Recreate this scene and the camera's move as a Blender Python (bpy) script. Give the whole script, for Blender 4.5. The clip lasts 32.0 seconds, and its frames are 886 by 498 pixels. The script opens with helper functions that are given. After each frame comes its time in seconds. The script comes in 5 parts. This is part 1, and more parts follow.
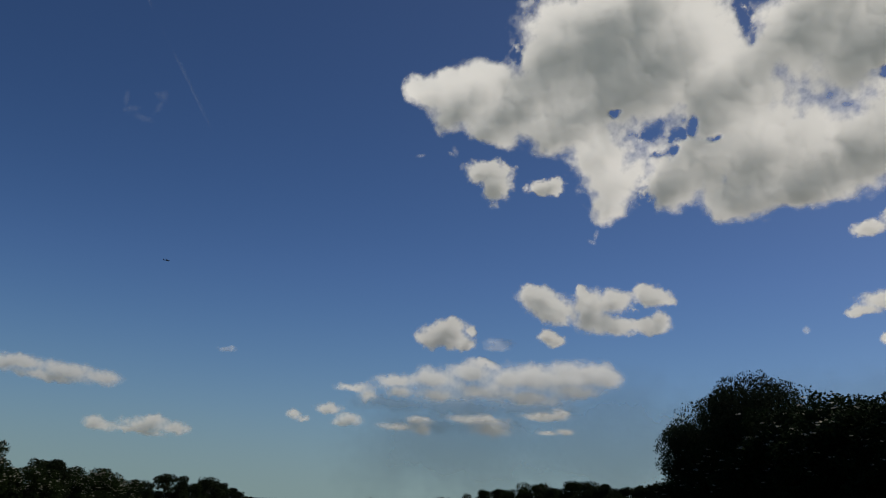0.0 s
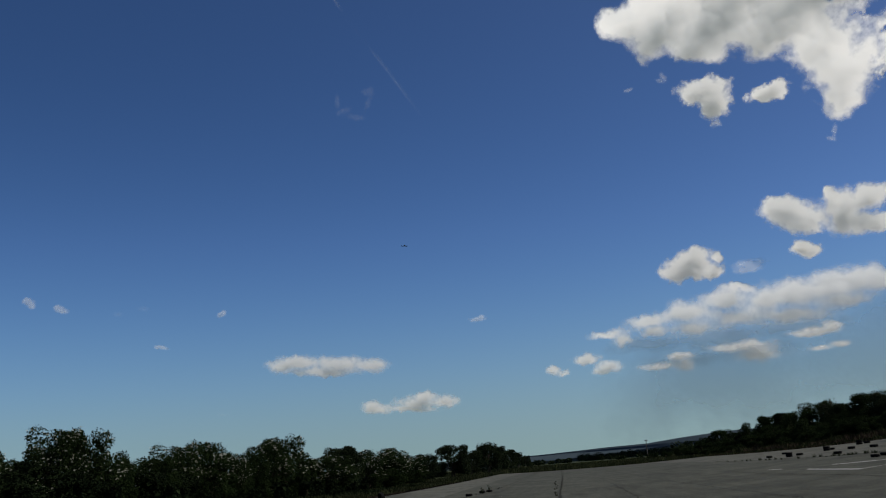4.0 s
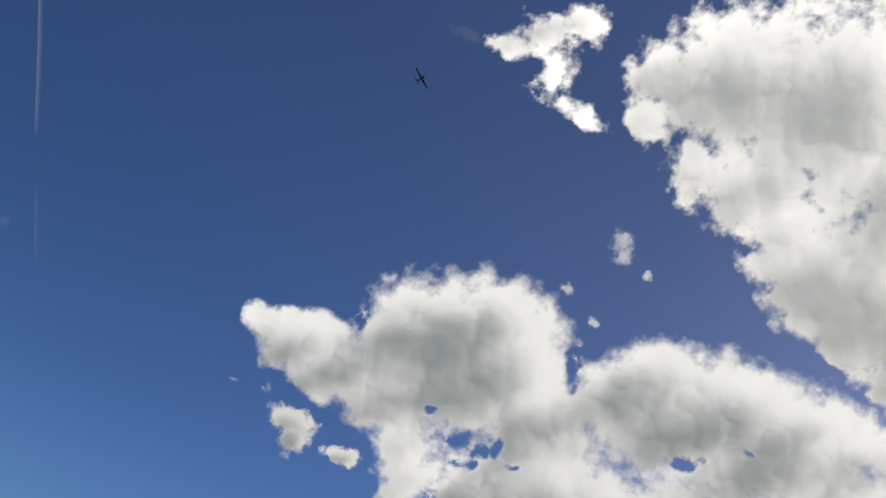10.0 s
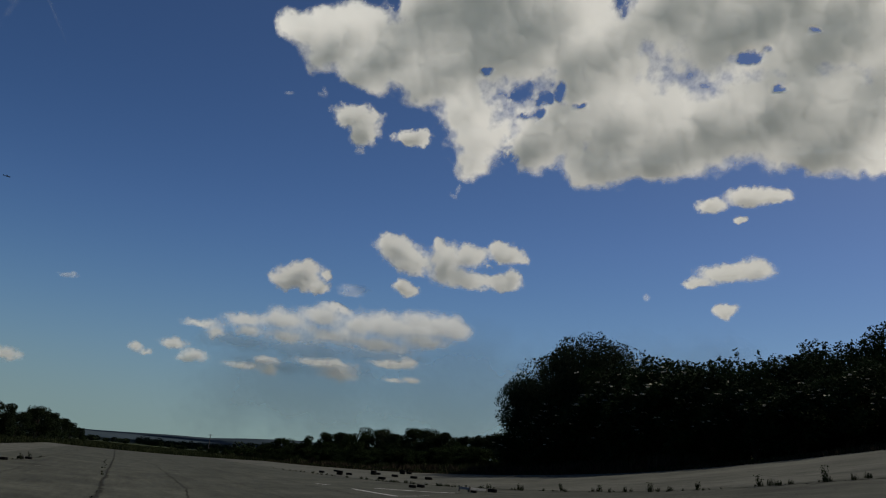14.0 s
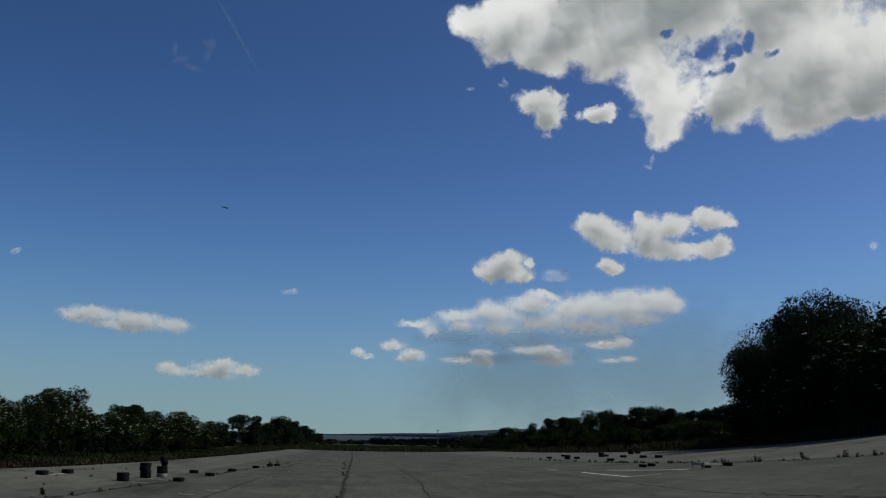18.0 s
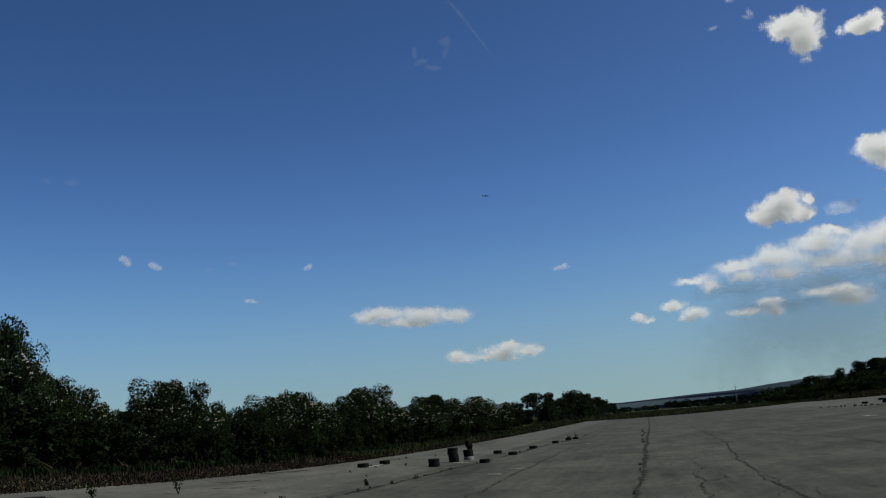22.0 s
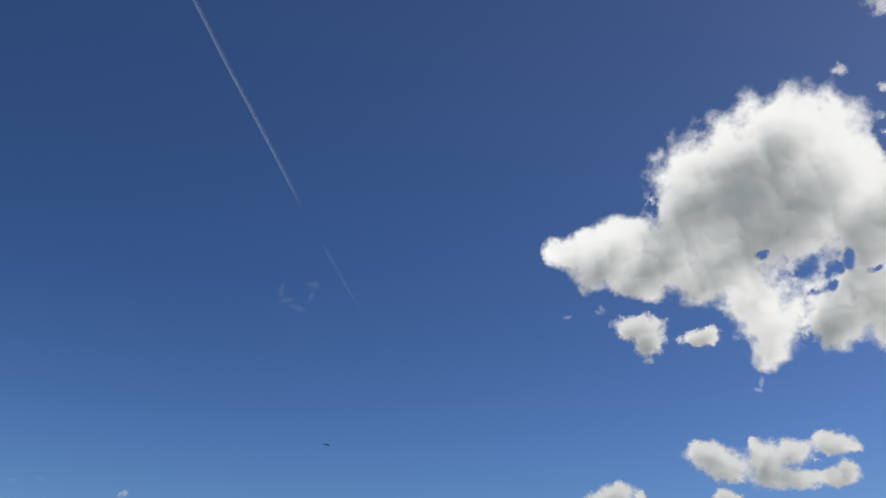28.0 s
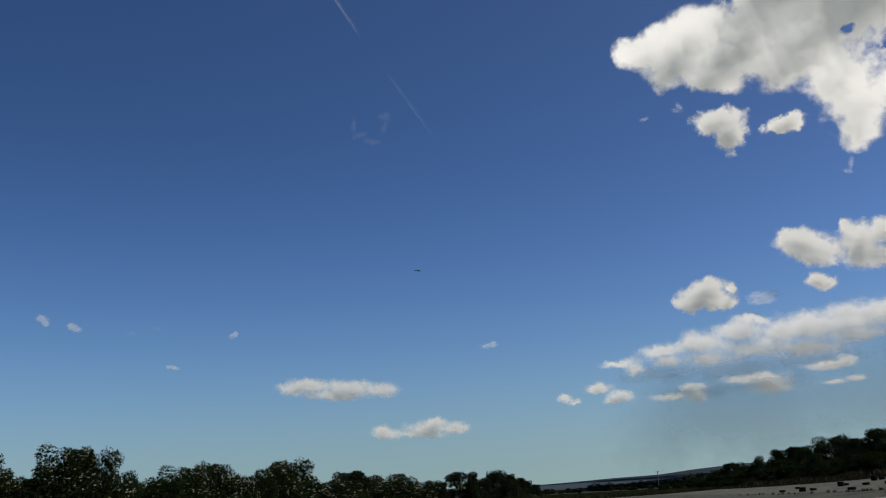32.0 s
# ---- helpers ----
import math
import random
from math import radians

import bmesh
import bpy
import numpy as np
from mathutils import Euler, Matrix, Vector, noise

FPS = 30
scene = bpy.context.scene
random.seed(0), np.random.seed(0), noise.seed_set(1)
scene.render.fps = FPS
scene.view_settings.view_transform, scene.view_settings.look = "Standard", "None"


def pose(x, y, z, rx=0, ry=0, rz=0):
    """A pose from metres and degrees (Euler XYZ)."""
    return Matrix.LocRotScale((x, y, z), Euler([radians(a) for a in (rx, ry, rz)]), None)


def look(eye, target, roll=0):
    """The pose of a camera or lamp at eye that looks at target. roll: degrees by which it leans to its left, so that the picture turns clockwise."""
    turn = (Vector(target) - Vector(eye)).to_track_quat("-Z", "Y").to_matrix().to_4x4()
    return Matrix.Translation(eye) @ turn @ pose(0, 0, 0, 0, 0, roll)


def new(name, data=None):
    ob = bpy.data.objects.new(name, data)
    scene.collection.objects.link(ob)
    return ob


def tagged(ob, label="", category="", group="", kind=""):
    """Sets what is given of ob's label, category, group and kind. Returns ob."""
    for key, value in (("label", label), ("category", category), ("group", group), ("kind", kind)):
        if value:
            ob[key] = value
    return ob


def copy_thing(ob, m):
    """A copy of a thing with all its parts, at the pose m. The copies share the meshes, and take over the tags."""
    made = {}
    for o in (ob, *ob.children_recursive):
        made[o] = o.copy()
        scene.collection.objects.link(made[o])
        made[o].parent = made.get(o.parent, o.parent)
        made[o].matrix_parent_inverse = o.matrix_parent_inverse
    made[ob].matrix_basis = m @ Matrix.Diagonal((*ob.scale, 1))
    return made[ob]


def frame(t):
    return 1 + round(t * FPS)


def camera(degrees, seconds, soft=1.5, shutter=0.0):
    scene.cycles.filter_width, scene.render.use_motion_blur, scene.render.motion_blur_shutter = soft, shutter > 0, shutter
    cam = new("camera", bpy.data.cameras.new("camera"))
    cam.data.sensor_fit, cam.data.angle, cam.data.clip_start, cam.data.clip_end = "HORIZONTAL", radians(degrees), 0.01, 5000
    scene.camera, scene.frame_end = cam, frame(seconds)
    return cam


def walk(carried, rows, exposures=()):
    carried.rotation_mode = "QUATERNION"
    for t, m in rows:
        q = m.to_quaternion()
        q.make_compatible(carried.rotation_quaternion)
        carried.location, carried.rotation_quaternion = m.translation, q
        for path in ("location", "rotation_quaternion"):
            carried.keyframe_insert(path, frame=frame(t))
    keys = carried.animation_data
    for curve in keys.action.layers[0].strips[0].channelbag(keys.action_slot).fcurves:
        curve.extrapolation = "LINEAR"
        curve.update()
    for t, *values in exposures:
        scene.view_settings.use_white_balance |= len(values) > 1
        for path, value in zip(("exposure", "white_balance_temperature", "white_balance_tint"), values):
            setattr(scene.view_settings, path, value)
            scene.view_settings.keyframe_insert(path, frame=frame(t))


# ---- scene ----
# ---------------------------------------------------------------- camera
EYE = 1.65                      # height of the eye over the runway
LENS = 52.0
cam = camera(LENS, 32.0, soft=1.15)
# seconds, then the turn about x, y and z in degrees; the camera stands still and only turns
ROWS = (
    (0.0, 106.46, -3.39, -9.87),
    (0.5, 105.59, -2.54, -7.55),
    (1.0, 105.54, -1.59, -3.90),
    (1.5, 105.22, -1.91, -1.40),
    (2.0, 104.41, -0.05, 0.89),
    (2.5, 103.80, 1.18, 3.18),
    (3.0, 103.47, 1.25, 4.26),
    (3.5, 103.26, 2.59, 5.36),
    (4.0, 103.69, 4.07, 7.03),
    (4.5, 104.02, 4.73, 8.77),
    (6.5, 105.24, 4.14, 9.70),
    (7.0, 109.00, 4.11, 10.39),
    (7.5, 112.99, 4.03, 10.41),
    (8.0, 121.07, 7.42, 11.76),
    (8.5, 125.43, 5.54, 7.63),
    (9.0, 125.81, -0.65, -2.16),
    (9.5, 126.38, -11.14, -18.77),
    (10.0, 126.75, -17.62, -29.44),
    (10.5, 124.06, -16.29, -31.12),
    (11.0, 119.82, -14.20, -32.89),
    (11.5, 115.09, -12.53, -33.11),
    (12.0, 112.09, -10.17, -31.43),
    (12.5, 109.77, -6.98, -26.56),
    (13.0, 107.13, -8.34, -23.99),
    (13.5, 105.59, -7.03, -21.97),
    (14.0, 103.91, -5.68, -19.64),
    (14.5, 102.99, -2.87, -14.90),
    (15.0, 103.02, -4.83, -14.05),
    (15.5, 103.09, -6.88, -12.10),
    (17.5, 102.41, -1.75, -7.42),
    (18.0, 102.17, -1.44, -5.74),
    (18.5, 100.38, -0.40, -3.55),
    (19.0, 100.38, -0.44, -2.67),
    (19.5, 99.91, -0.64, -0.17),
    (20.0, 99.17, 1.39, 3.88),
    (20.5, 99.22, 2.33, 7.68),
    (21.0, 100.52, 2.66, 9.60),
    (21.5, 100.72, 3.57, 10.96),
    (22.0, 100.93, 4.34, 12.36),
    (22.5, 100.70, 4.54, 11.40),
    (23.0, 101.25, 4.71, 11.30),
    (23.5, 101.45, 5.54, 12.47),
    (24.0, 102.10, 6.12, 14.89),
    (24.5, 103.22, 6.80, 16.12),
    (26.5, 111.43, 6.10, 18.98),
    (27.0, 113.31, 4.70, 16.72),
    (27.5, 116.73, 5.07, 11.23),
    (28.0, 116.49, -1.56, 0.77),
    (28.5, 116.72, -1.98, -2.55),
    (29.0, 114.46, -2.68, -5.42),
    (29.5, 111.43, -3.04, -7.17),
    (30.0, 108.97, -3.54, -5.83),
    (30.5, 107.38, -2.62, -3.41),
    (31.0, 105.80, -1.15, -1.26),
    (31.5, 104.76, 0.60, 3.23),
    (32.0, 105.32, 2.82, 7.57),
)

# the clip's camera darkens its picture while bright cloud fills it
EXPOSURES = ((0.0, -0.47, 6650, 10), (1.5, -0.28, 6550, 10), (3.0, -0.2, 6400, 10), (6.5, -0.13, 6400, 10), (8.0, 0.03, 6600, 12), (8.6, 0.13, 6500, 12), (9.0, 0.16, 6280, 12),
             (10.0, -0.08, 6450, 11), (11.0, -0.64, 6450, 10), (12.0, -0.6, 6650, 9), (14.0, -0.52, 6700, 8), (16.5, -0.33, 6400, 8), (18.0, -0.22, 6250, 8),
             (21.0, 0.0, 6300, 8), (25.5, 0.03, 6300, 10), (27.0, 0.07, 6250, 12), (29.0, -0.02, 6450, 10), (31.0, -0.03, 6600, 10), (32.0, -0.04, 6550, 10))
walk(cam, [(t, pose(0, 0, EYE, rx, ry, rz)) for t, rx, ry, rz in ROWS], EXPOSURES)

# ---------------------------------------------------------------- sky and sun
SUN_AZ, SUN_EL = 84.0, 48.0     # degrees to the right of the runway's line, degrees up
world = bpy.data.worlds.new("sky")
scene.world = world
world.use_nodes = True
wn = world.node_tree.nodes
wl = world.node_tree.links
sky = wn.new("ShaderNodeTexSky")
sky.sky_type = 'NISHITA'
sky.sun_disc = False
sky.sun_elevation = radians(SUN_EL)
sky.sun_rotation = radians(SUN_AZ)
sky.altitude = 600
sky.air_density = 1.1
sky.dust_density = 1.6
sky.ozone_density = 8.0
# the sky's elevation is bent so that its gradient fits the camera's view
up = wn.new("ShaderNodeTexCoord")
split = wn.new("ShaderNodeSeparateXYZ")
wl.new(up.outputs["Generated"], split.inputs[0])
above = wn.new("ShaderNodeMath")
above.operation = 'MAXIMUM'
above.inputs[1].default_value = 0.0
wl.new(split.outputs[2], above.inputs[0])
curve = wn.new("ShaderNodeMath")
curve.operation = 'POWER'
curve.inputs[1].default_value = 1.8
wl.new(above.outputs[0], curve.inputs[0])
steep_ = wn.new("ShaderNodeMath")
steep_.operation = 'MULTIPLY_ADD'
steep_.inputs[1].default_value = 3.2
steep_.inputs[2].default_value = 0.055
wl.new(curve.outputs[0], steep_.inputs[0])
joined = wn.new("ShaderNodeCombineXYZ")
wl.new(split.outputs[0], joined.inputs[0])
wl.new(split.outputs[1], joined.inputs[1])
wl.new(steep_.outputs[0], joined.inputs[2])
unit = wn.new("ShaderNodeVectorMath")
unit.operation = 'NORMALIZE'
wl.new(joined.outputs[0], unit.inputs[0])
wl.new(unit.outputs[0], sky.inputs[0])
tone = wn.new("ShaderNodeHueSaturation")
tone.inputs["Saturation"].default_value = 1.12
wl.new(sky.outputs[0], tone.inputs["Color"])
gain = wn.new("ShaderNodeMix")
gain.data_type, gain.blend_type = 'RGBA', 'MULTIPLY'
gain.inputs[0].default_value = 1.0
depth_ = wn.new("ShaderNodeValToRGB")
for spot, (place_, tint_) in zip((depth_.color_ramp.elements[0], depth_.color_ramp.elements.new(0.1), depth_.color_ramp.elements.new(0.25), depth_.color_ramp.elements[-1]),
                                 ((0.0, (0.94, 0.93, 0.82)), (0.1, (0.93, 0.9, 0.88)), (0.25, (0.93, 0.83, 0.87)), (0.72, (0.605, 0.54, 0.57)))):
    spot.position, spot.color = place_, (*tint_, 1)
wl.new(above.outputs[0], depth_.inputs[0])
wl.new(depth_.outputs[0], gain.inputs[7])
wl.new(tone.outputs[0], gain.inputs[6])
wl.new(gain.outputs[2], wn["Background"].inputs[0])
wn["Background"].inputs[1].default_value = 0.108

sun_dir = Vector((math.sin(radians(SUN_AZ)) * math.cos(radians(SUN_EL)),
                  math.cos(radians(SUN_AZ)) * math.cos(radians(SUN_EL)), math.sin(radians(SUN_EL))))
sun_data = bpy.data.lights.new("sun", 'SUN')
sun_data.energy = 5.0
sun_data.angle = radians(0.53)
sun_data.color = (1.0, 0.95, 0.87)
sun = new("sun", sun_data)
sun.matrix_world = look(sun_dir * 200, (0, 0, 0))

# ---------------------------------------------------------------- materials


def material(name, rough=0.9, spec=0.3):
    m = bpy.data.materials.new(name)
    m.use_nodes = True
    nt = m.node_tree
    b = nt.nodes["Principled BSDF"]
    b.inputs["Roughness"].default_value = rough
    b.inputs["Specular IOR Level"].default_value = spec
    return m, nt, b


def node(nt, kind, **inputs):
    n = nt.nodes.new(kind)
    for key, value in inputs.items():
        n.inputs[key.replace("_", " ")].default_value = value
    return n


def ramp(nt, fac, stops):
    r = nt.nodes.new("ShaderNodeValToRGB")
    e = r.color_ramp.elements
    while len(e) < len(stops):
        e.new(0.5)
    for el, (p, c) in zip(e, stops):
        el.position = p
        el.color = (*c, 1) if len(c) == 3 else c
    nt.links.new(fac, r.inputs[0])
    return r.outputs[0]


def blend(nt, fac, a, b, mode='MIX'):
    m = nt.nodes.new("ShaderNodeMix")
    m.data_type, m.blend_type = 'RGBA', mode
    for sock, v in ((m.inputs[0], fac), (m.inputs[6], a), (m.inputs[7], b)):
        if isinstance(v, bpy.types.NodeSocket):
            nt.links.new(v, sock)
        else:
            sock.default_value = v if not isinstance(v, tuple) else (*v[:3], 1)
    return m.outputs[2]


def noise_of(nt, scale, detail=6.0, rough=0.6, stretch=None, coords="Object"):
    tc = nt.nodes.new("ShaderNodeTexCoord")
    n = node(nt, "ShaderNodeTexNoise", Scale=scale, Detail=detail, Roughness=rough)
    if stretch:
        mp = nt.nodes.new("ShaderNodeMapping")
        mp.inputs["Scale"].default_value = stretch
        nt.links.new(tc.outputs[coords], mp.inputs[0])
        nt.links.new(mp.outputs[0], n.inputs["Vector"])
    else:
        nt.links.new(tc.outputs[coords], n.inputs["Vector"])
    return n.outputs["Fac"]


def bumped(nt, b, height, strength=0.4, dist=0.02):
    n = node(nt, "ShaderNodeBump", Strength=strength, Distance=dist)
    nt.links.new(height, n.inputs["Height"])
    nt.links.new(n.outputs[0], b.inputs["Normal"])


def surface(name, dark, light, scale=3.0, fine=60.0, rough=0.9, spec=0.25, bump=0.3, dist=0.01, stretch=None, patch=None):
    """Two colours mixed at two scales, with fine relief."""
    m, nt, b = material(name, rough, spec)
    big = noise_of(nt, scale, 5, 0.6, stretch)
    small = noise_of(nt, fine, 4, 0.7)
    mixed = node(nt, "ShaderNodeMath")
    mixed.operation = 'MULTIPLY_ADD'
    mixed.inputs[1].default_value = 0.55
    nt.links.new(small, mixed.inputs[0])
    half = node(nt, "ShaderNodeMath")
    half.operation = 'MULTIPLY'
    half.inputs[1].default_value = 0.45
    nt.links.new(big, half.inputs[0])
    nt.links.new(half.outputs[0], mixed.inputs[2])
    col = ramp(nt, mixed.outputs[0], ((0.32, dark), (0.68, light)))
    if patch:
        spots = ramp(nt, noise_of(nt, patch[1], 6, 0.65), ((patch[2], (0, 0, 0)), (patch[2] + 0.12, (1, 1, 1))))
        col = blend(nt, spots, col, patch[0])
    nt.links.new(col, b.inputs["Base Color"])
    bumped(nt, b, small, bump, dist)
    return m


def paving(name, dark, light, patch_colour):
    """Old paving: wide tonal drifts, mid-size stains, scuffs along the strip and gritty grain."""
    m, nt, b = material(name, 0.95, 0.08)
    col = ramp(nt, noise_of(nt, 0.22, 6, 0.62), ((0.35, dark), (0.65, light)))
    patch_ = ramp(nt, noise_of(nt, 0.4, 7, 0.7, (1.0, 0.15, 1.0)), ((0.54, (0, 0, 0)), (0.66, (1, 1, 1))))
    col = blend(nt, patch_, col, patch_colour)
    for scale, lo, hi, stretch in ((1.6, 0.78, 1.18, (1.0, 0.1, 1.0)), (5.0, 0.82, 1.15, (1.0, 0.3, 1.0)), (30.0, 0.72, 1.22, None)):
        tone_ = ramp(nt, noise_of(nt, scale, 6, 0.7, stretch), ((0.35, (lo, lo, lo)), (0.65, (hi, hi, hi))))
        col = blend(nt, 1.0, col, tone_, 'MULTIPLY')
    spots = ramp(nt, noise_of(nt, 3.1, 8, 0.75), ((0.64, (1, 1, 1)), (0.70, (0.55, 0.55, 0.5))))
    col = blend(nt, 1.0, col, spots, 'MULTIPLY')
    nt.links.new(col, b.inputs["Base Color"])
    bumped(nt, b, noise_of(nt, 40.0, 5, 0.7), 0.5, 0.006)
    return m


asphalt = paving("asphalt", (0.038, 0.0395, 0.031), (0.061, 0.0625, 0.049), (0.029, 0.030, 0.023))
concrete = paving("concrete", (0.055, 0.056, 0.045), (0.084, 0.084, 0.069), (0.040, 0.041, 0.033))
grass_land = surface("grass_land", (0.026, 0.036, 0.015), (0.062, 0.072, 0.032), 0.03, 2.5, 1.0, 0.05, 0.6, 0.08,
                     patch=((0.11, 0.10, 0.05), 0.02, 0.58))
crack_dirt = surface("crack_dirt", (0.008, 0.008, 0.006), (0.026, 0.026, 0.019), 2.0, 30.0, 1.0, 0.1)
white_paint = surface("white_paint", (0.2, 0.2, 0.19), (0.5, 0.5, 0.48), 4.0, 30.0, 0.8, 0.3, 0.3, 0.004)
worn_board = surface("worn_board", (0.10, 0.10, 0.095), (0.34, 0.34, 0.32), 5.0, 30.0, 0.9, 0.15)
rubber = surface("rubber", (0.003, 0.003, 0.003), (0.008, 0.008, 0.0075), 5.0, 70.0, 0.9, 0.08, 0.3, 0.004)
white_rubber = surface("white_rubber", (0.02, 0.02, 0.02), (0.3, 0.29, 0.27), 8.0, 40.0, 0.8, 0.3)
bark = surface("bark", (0.025, 0.019, 0.013), (0.07, 0.055, 0.04), 3.0, 25.0, 1.0, 0.1, 0.9, 0.02)
grey_wood = surface("grey_wood", (0.08, 0.07, 0.06), (0.16, 0.14, 0.12), 2.0, 20.0, 0.95, 0.1)
# blue distance haze is painted into the far hills' base colour
hazed_hill = surface("hazed_hill", (0.027, 0.040, 0.052), (0.047, 0.061, 0.070), 0.006, 0.05, 1.0, 0.0, 0.1, 0.5,
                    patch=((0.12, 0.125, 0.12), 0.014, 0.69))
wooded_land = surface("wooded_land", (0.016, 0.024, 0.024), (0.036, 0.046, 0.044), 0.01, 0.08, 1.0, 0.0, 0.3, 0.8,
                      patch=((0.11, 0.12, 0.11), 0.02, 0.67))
black_paint = surface("black_paint", (0.012, 0.012, 0.014), (0.03, 0.03, 0.034), 4.0, 30.0, 0.4, 0.5)
pale_paint = surface("pale_paint", (0.5, 0.5, 0.5), (0.65, 0.65, 0.65), 4.0, 30.0, 0.4, 0.5)


def leaf_material(name, dark, light, through_share=0.35):
    """Leaves: matt green varied leaf by leaf, letting some light through."""
    m, nt, b = material(name, 0.9, 0.04)
    geo = nt.nodes.new("ShaderNodeNewGeometry")
    col = ramp(nt, geo.outputs["Random Per Island"], ((0.0, dark), (1.0, light)))
    big = ramp(nt, noise_of(nt, 1.3, 3), ((0.35, (0.6, 0.6, 0.6)), (0.65, (1, 1, 1))))
    col = blend(nt, 1.0, col, big, 'MULTIPLY')
    nt.links.new(col, b.inputs["Base Color"])
    tr = nt.nodes.new("ShaderNodeBsdfTranslucent")
    nt.links.new(col, tr.inputs[0])
    mix = nt.nodes.new("ShaderNodeMixShader")
    mix.inputs[0].default_value = through_share
    nt.links.new(b.outputs[0], mix.inputs[1])
    nt.links.new(tr.outputs[0], mix.inputs[2])
    nt.links.new(mix.outputs[0], nt.nodes["Material Output"].inputs[0])
    return m


leaf_green = leaf_material("leaf_green", (0.009, 0.0165, 0.005), (0.021, 0.034, 0.0095), 0.25)
leaf_dark = leaf_material("leaf_dark", (0.008, 0.016, 0.006), (0.022, 0.038, 0.014), 0.12)
leaf_far = leaf_material("leaf_far", (0.009, 0.015, 0.007), (0.024, 0.034, 0.013), 0.15)
leaf_willow = leaf_material("leaf_willow", (0.011, 0.019, 0.010), (0.032, 0.045, 0.024), 0.2)
# near-black leaf tone that makes the hedge darker towards its foot
leaf_darkest = leaf_material("leaf_darkest", (0.004, 0.008, 0.003), (0.013, 0.021, 0.007), 0.1)
grass_blade = leaf_material("grass_blade", (0.009, 0.017, 0.006), (0.024, 0.034, 0.012), 0.1)
dry_blade = leaf_material("dry_blade", (0.022, 0.017, 0.011), (0.055, 0.042, 0.026), 0.1)
verge_blade = leaf_material("verge_blade", (0.015, 0.021, 0.008), (0.038, 0.042, 0.017), 0.15)
litter_blade = leaf_material("litter_blade", (0.008, 0.0065, 0.0045), (0.022, 0.017, 0.012), 0.05)
petal = leaf_material("petal", (0.6, 0.58, 0.46), (0.8, 0.78, 0.66), 0.3)


def cloud_material(name, fade_lo, fade_hi, shade_lo, shade_hi, wisp, body=0.8, top=1.0, least=0.5, tint=(0.92, 0.90, 0.86)):
    """Water droplets: baked sun and shade mix bright translucent with dim matt; edges fray out."""
    m = bpy.data.materials.new(name)
    m.use_nodes = True
    nt = m.node_tree
    nt.nodes.remove(nt.nodes["Principled BSDF"])
    den = nt.nodes.new("ShaderNodeAttribute")
    den.attribute_name = "cover"
    grain = noise_of(nt, 0.02, 7, 0.6)
    add = nt.nodes.new("ShaderNodeMath")
    add.operation = 'MULTIPLY_ADD'
    add.inputs[1].default_value = wisp
    nt.links.new(grain, add.inputs[0])
    nt.links.new(den.outputs["Fac"], add.inputs[2])
    sub = nt.nodes.new("ShaderNodeMath")
    sub.operation = 'SUBTRACT'
    sub.inputs[1].default_value = wisp * 0.5
    nt.links.new(add.outputs[0], sub.inputs[0])

    def step(lo, hi, top_value):
        s = nt.nodes.new("ShaderNodeMapRange")
        s.interpolation_type = 'SMOOTHSTEP'
        s.inputs[1].default_value, s.inputs[2].default_value = lo, hi
        s.inputs[3].default_value, s.inputs[4].default_value = 0.0, top_value
        nt.links.new(sub.outputs[0], s.inputs[0])
        return s.outputs[0]

    alpha = step(fade_lo, fade_hi, top)
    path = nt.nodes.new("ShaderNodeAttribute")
    path.attribute_name = "sun_shade"
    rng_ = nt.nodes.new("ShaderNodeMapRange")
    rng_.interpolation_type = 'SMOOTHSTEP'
    rng_.inputs[1].default_value, rng_.inputs[2].default_value = shade_lo, shade_hi
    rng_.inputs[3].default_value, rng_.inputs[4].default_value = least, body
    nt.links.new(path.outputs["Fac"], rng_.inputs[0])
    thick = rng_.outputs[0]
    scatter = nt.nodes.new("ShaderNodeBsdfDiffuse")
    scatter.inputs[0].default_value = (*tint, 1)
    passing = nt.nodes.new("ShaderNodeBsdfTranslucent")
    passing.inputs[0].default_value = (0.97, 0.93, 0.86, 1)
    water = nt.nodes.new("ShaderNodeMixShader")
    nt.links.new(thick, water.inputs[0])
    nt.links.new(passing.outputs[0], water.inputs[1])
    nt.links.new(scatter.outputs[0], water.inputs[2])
    clear = nt.nodes.new("ShaderNodeBsdfTransparent")
    out = nt.nodes.new("ShaderNodeMixShader")
    nt.links.new(alpha, out.inputs[0])
    nt.links.new(clear.outputs[0], out.inputs[1])
    nt.links.new(water.outputs[0], out.inputs[2])
    nt.links.new(out.outputs[0], nt.nodes["Material Output"].inputs[0])
    return m


cloud_thick = cloud_material("cloud_thick", -0.1, 1.1, 0.3, 2.3, 0.95, 0.885, 1.0, 0.45, (0.905, 0.895, 0.87))
cloud_high = cloud_material("cloud_high", -0.1, 1.1, 0.35, 2.3, 1.2, 0.8, 1.0, 0.38, (0.905, 0.895, 0.87))
cloud_small = cloud_material("cloud_small", -0.15, 1.15, 0.3, 1.9, 0.9, 0.88, 1.0, 0.6, (0.95, 0.91, 0.85))
cloud_torn = cloud_material("cloud_torn", 0.0, 2.2, 0.4, 2.2, 1.2, 0.7, 0.5, 0.4)
cloud_rag = cloud_material("cloud_rag", 0.0, 1.7, 0.3, 2.3, 2.1, 0.74, 1.0, 0.3)
cloud_low = cloud_material("cloud_low", -0.3, 1.7, 0.2, 1.9, 0.7, 0.84, 0.88, 0.56, (1.0, 0.93, 0.82))
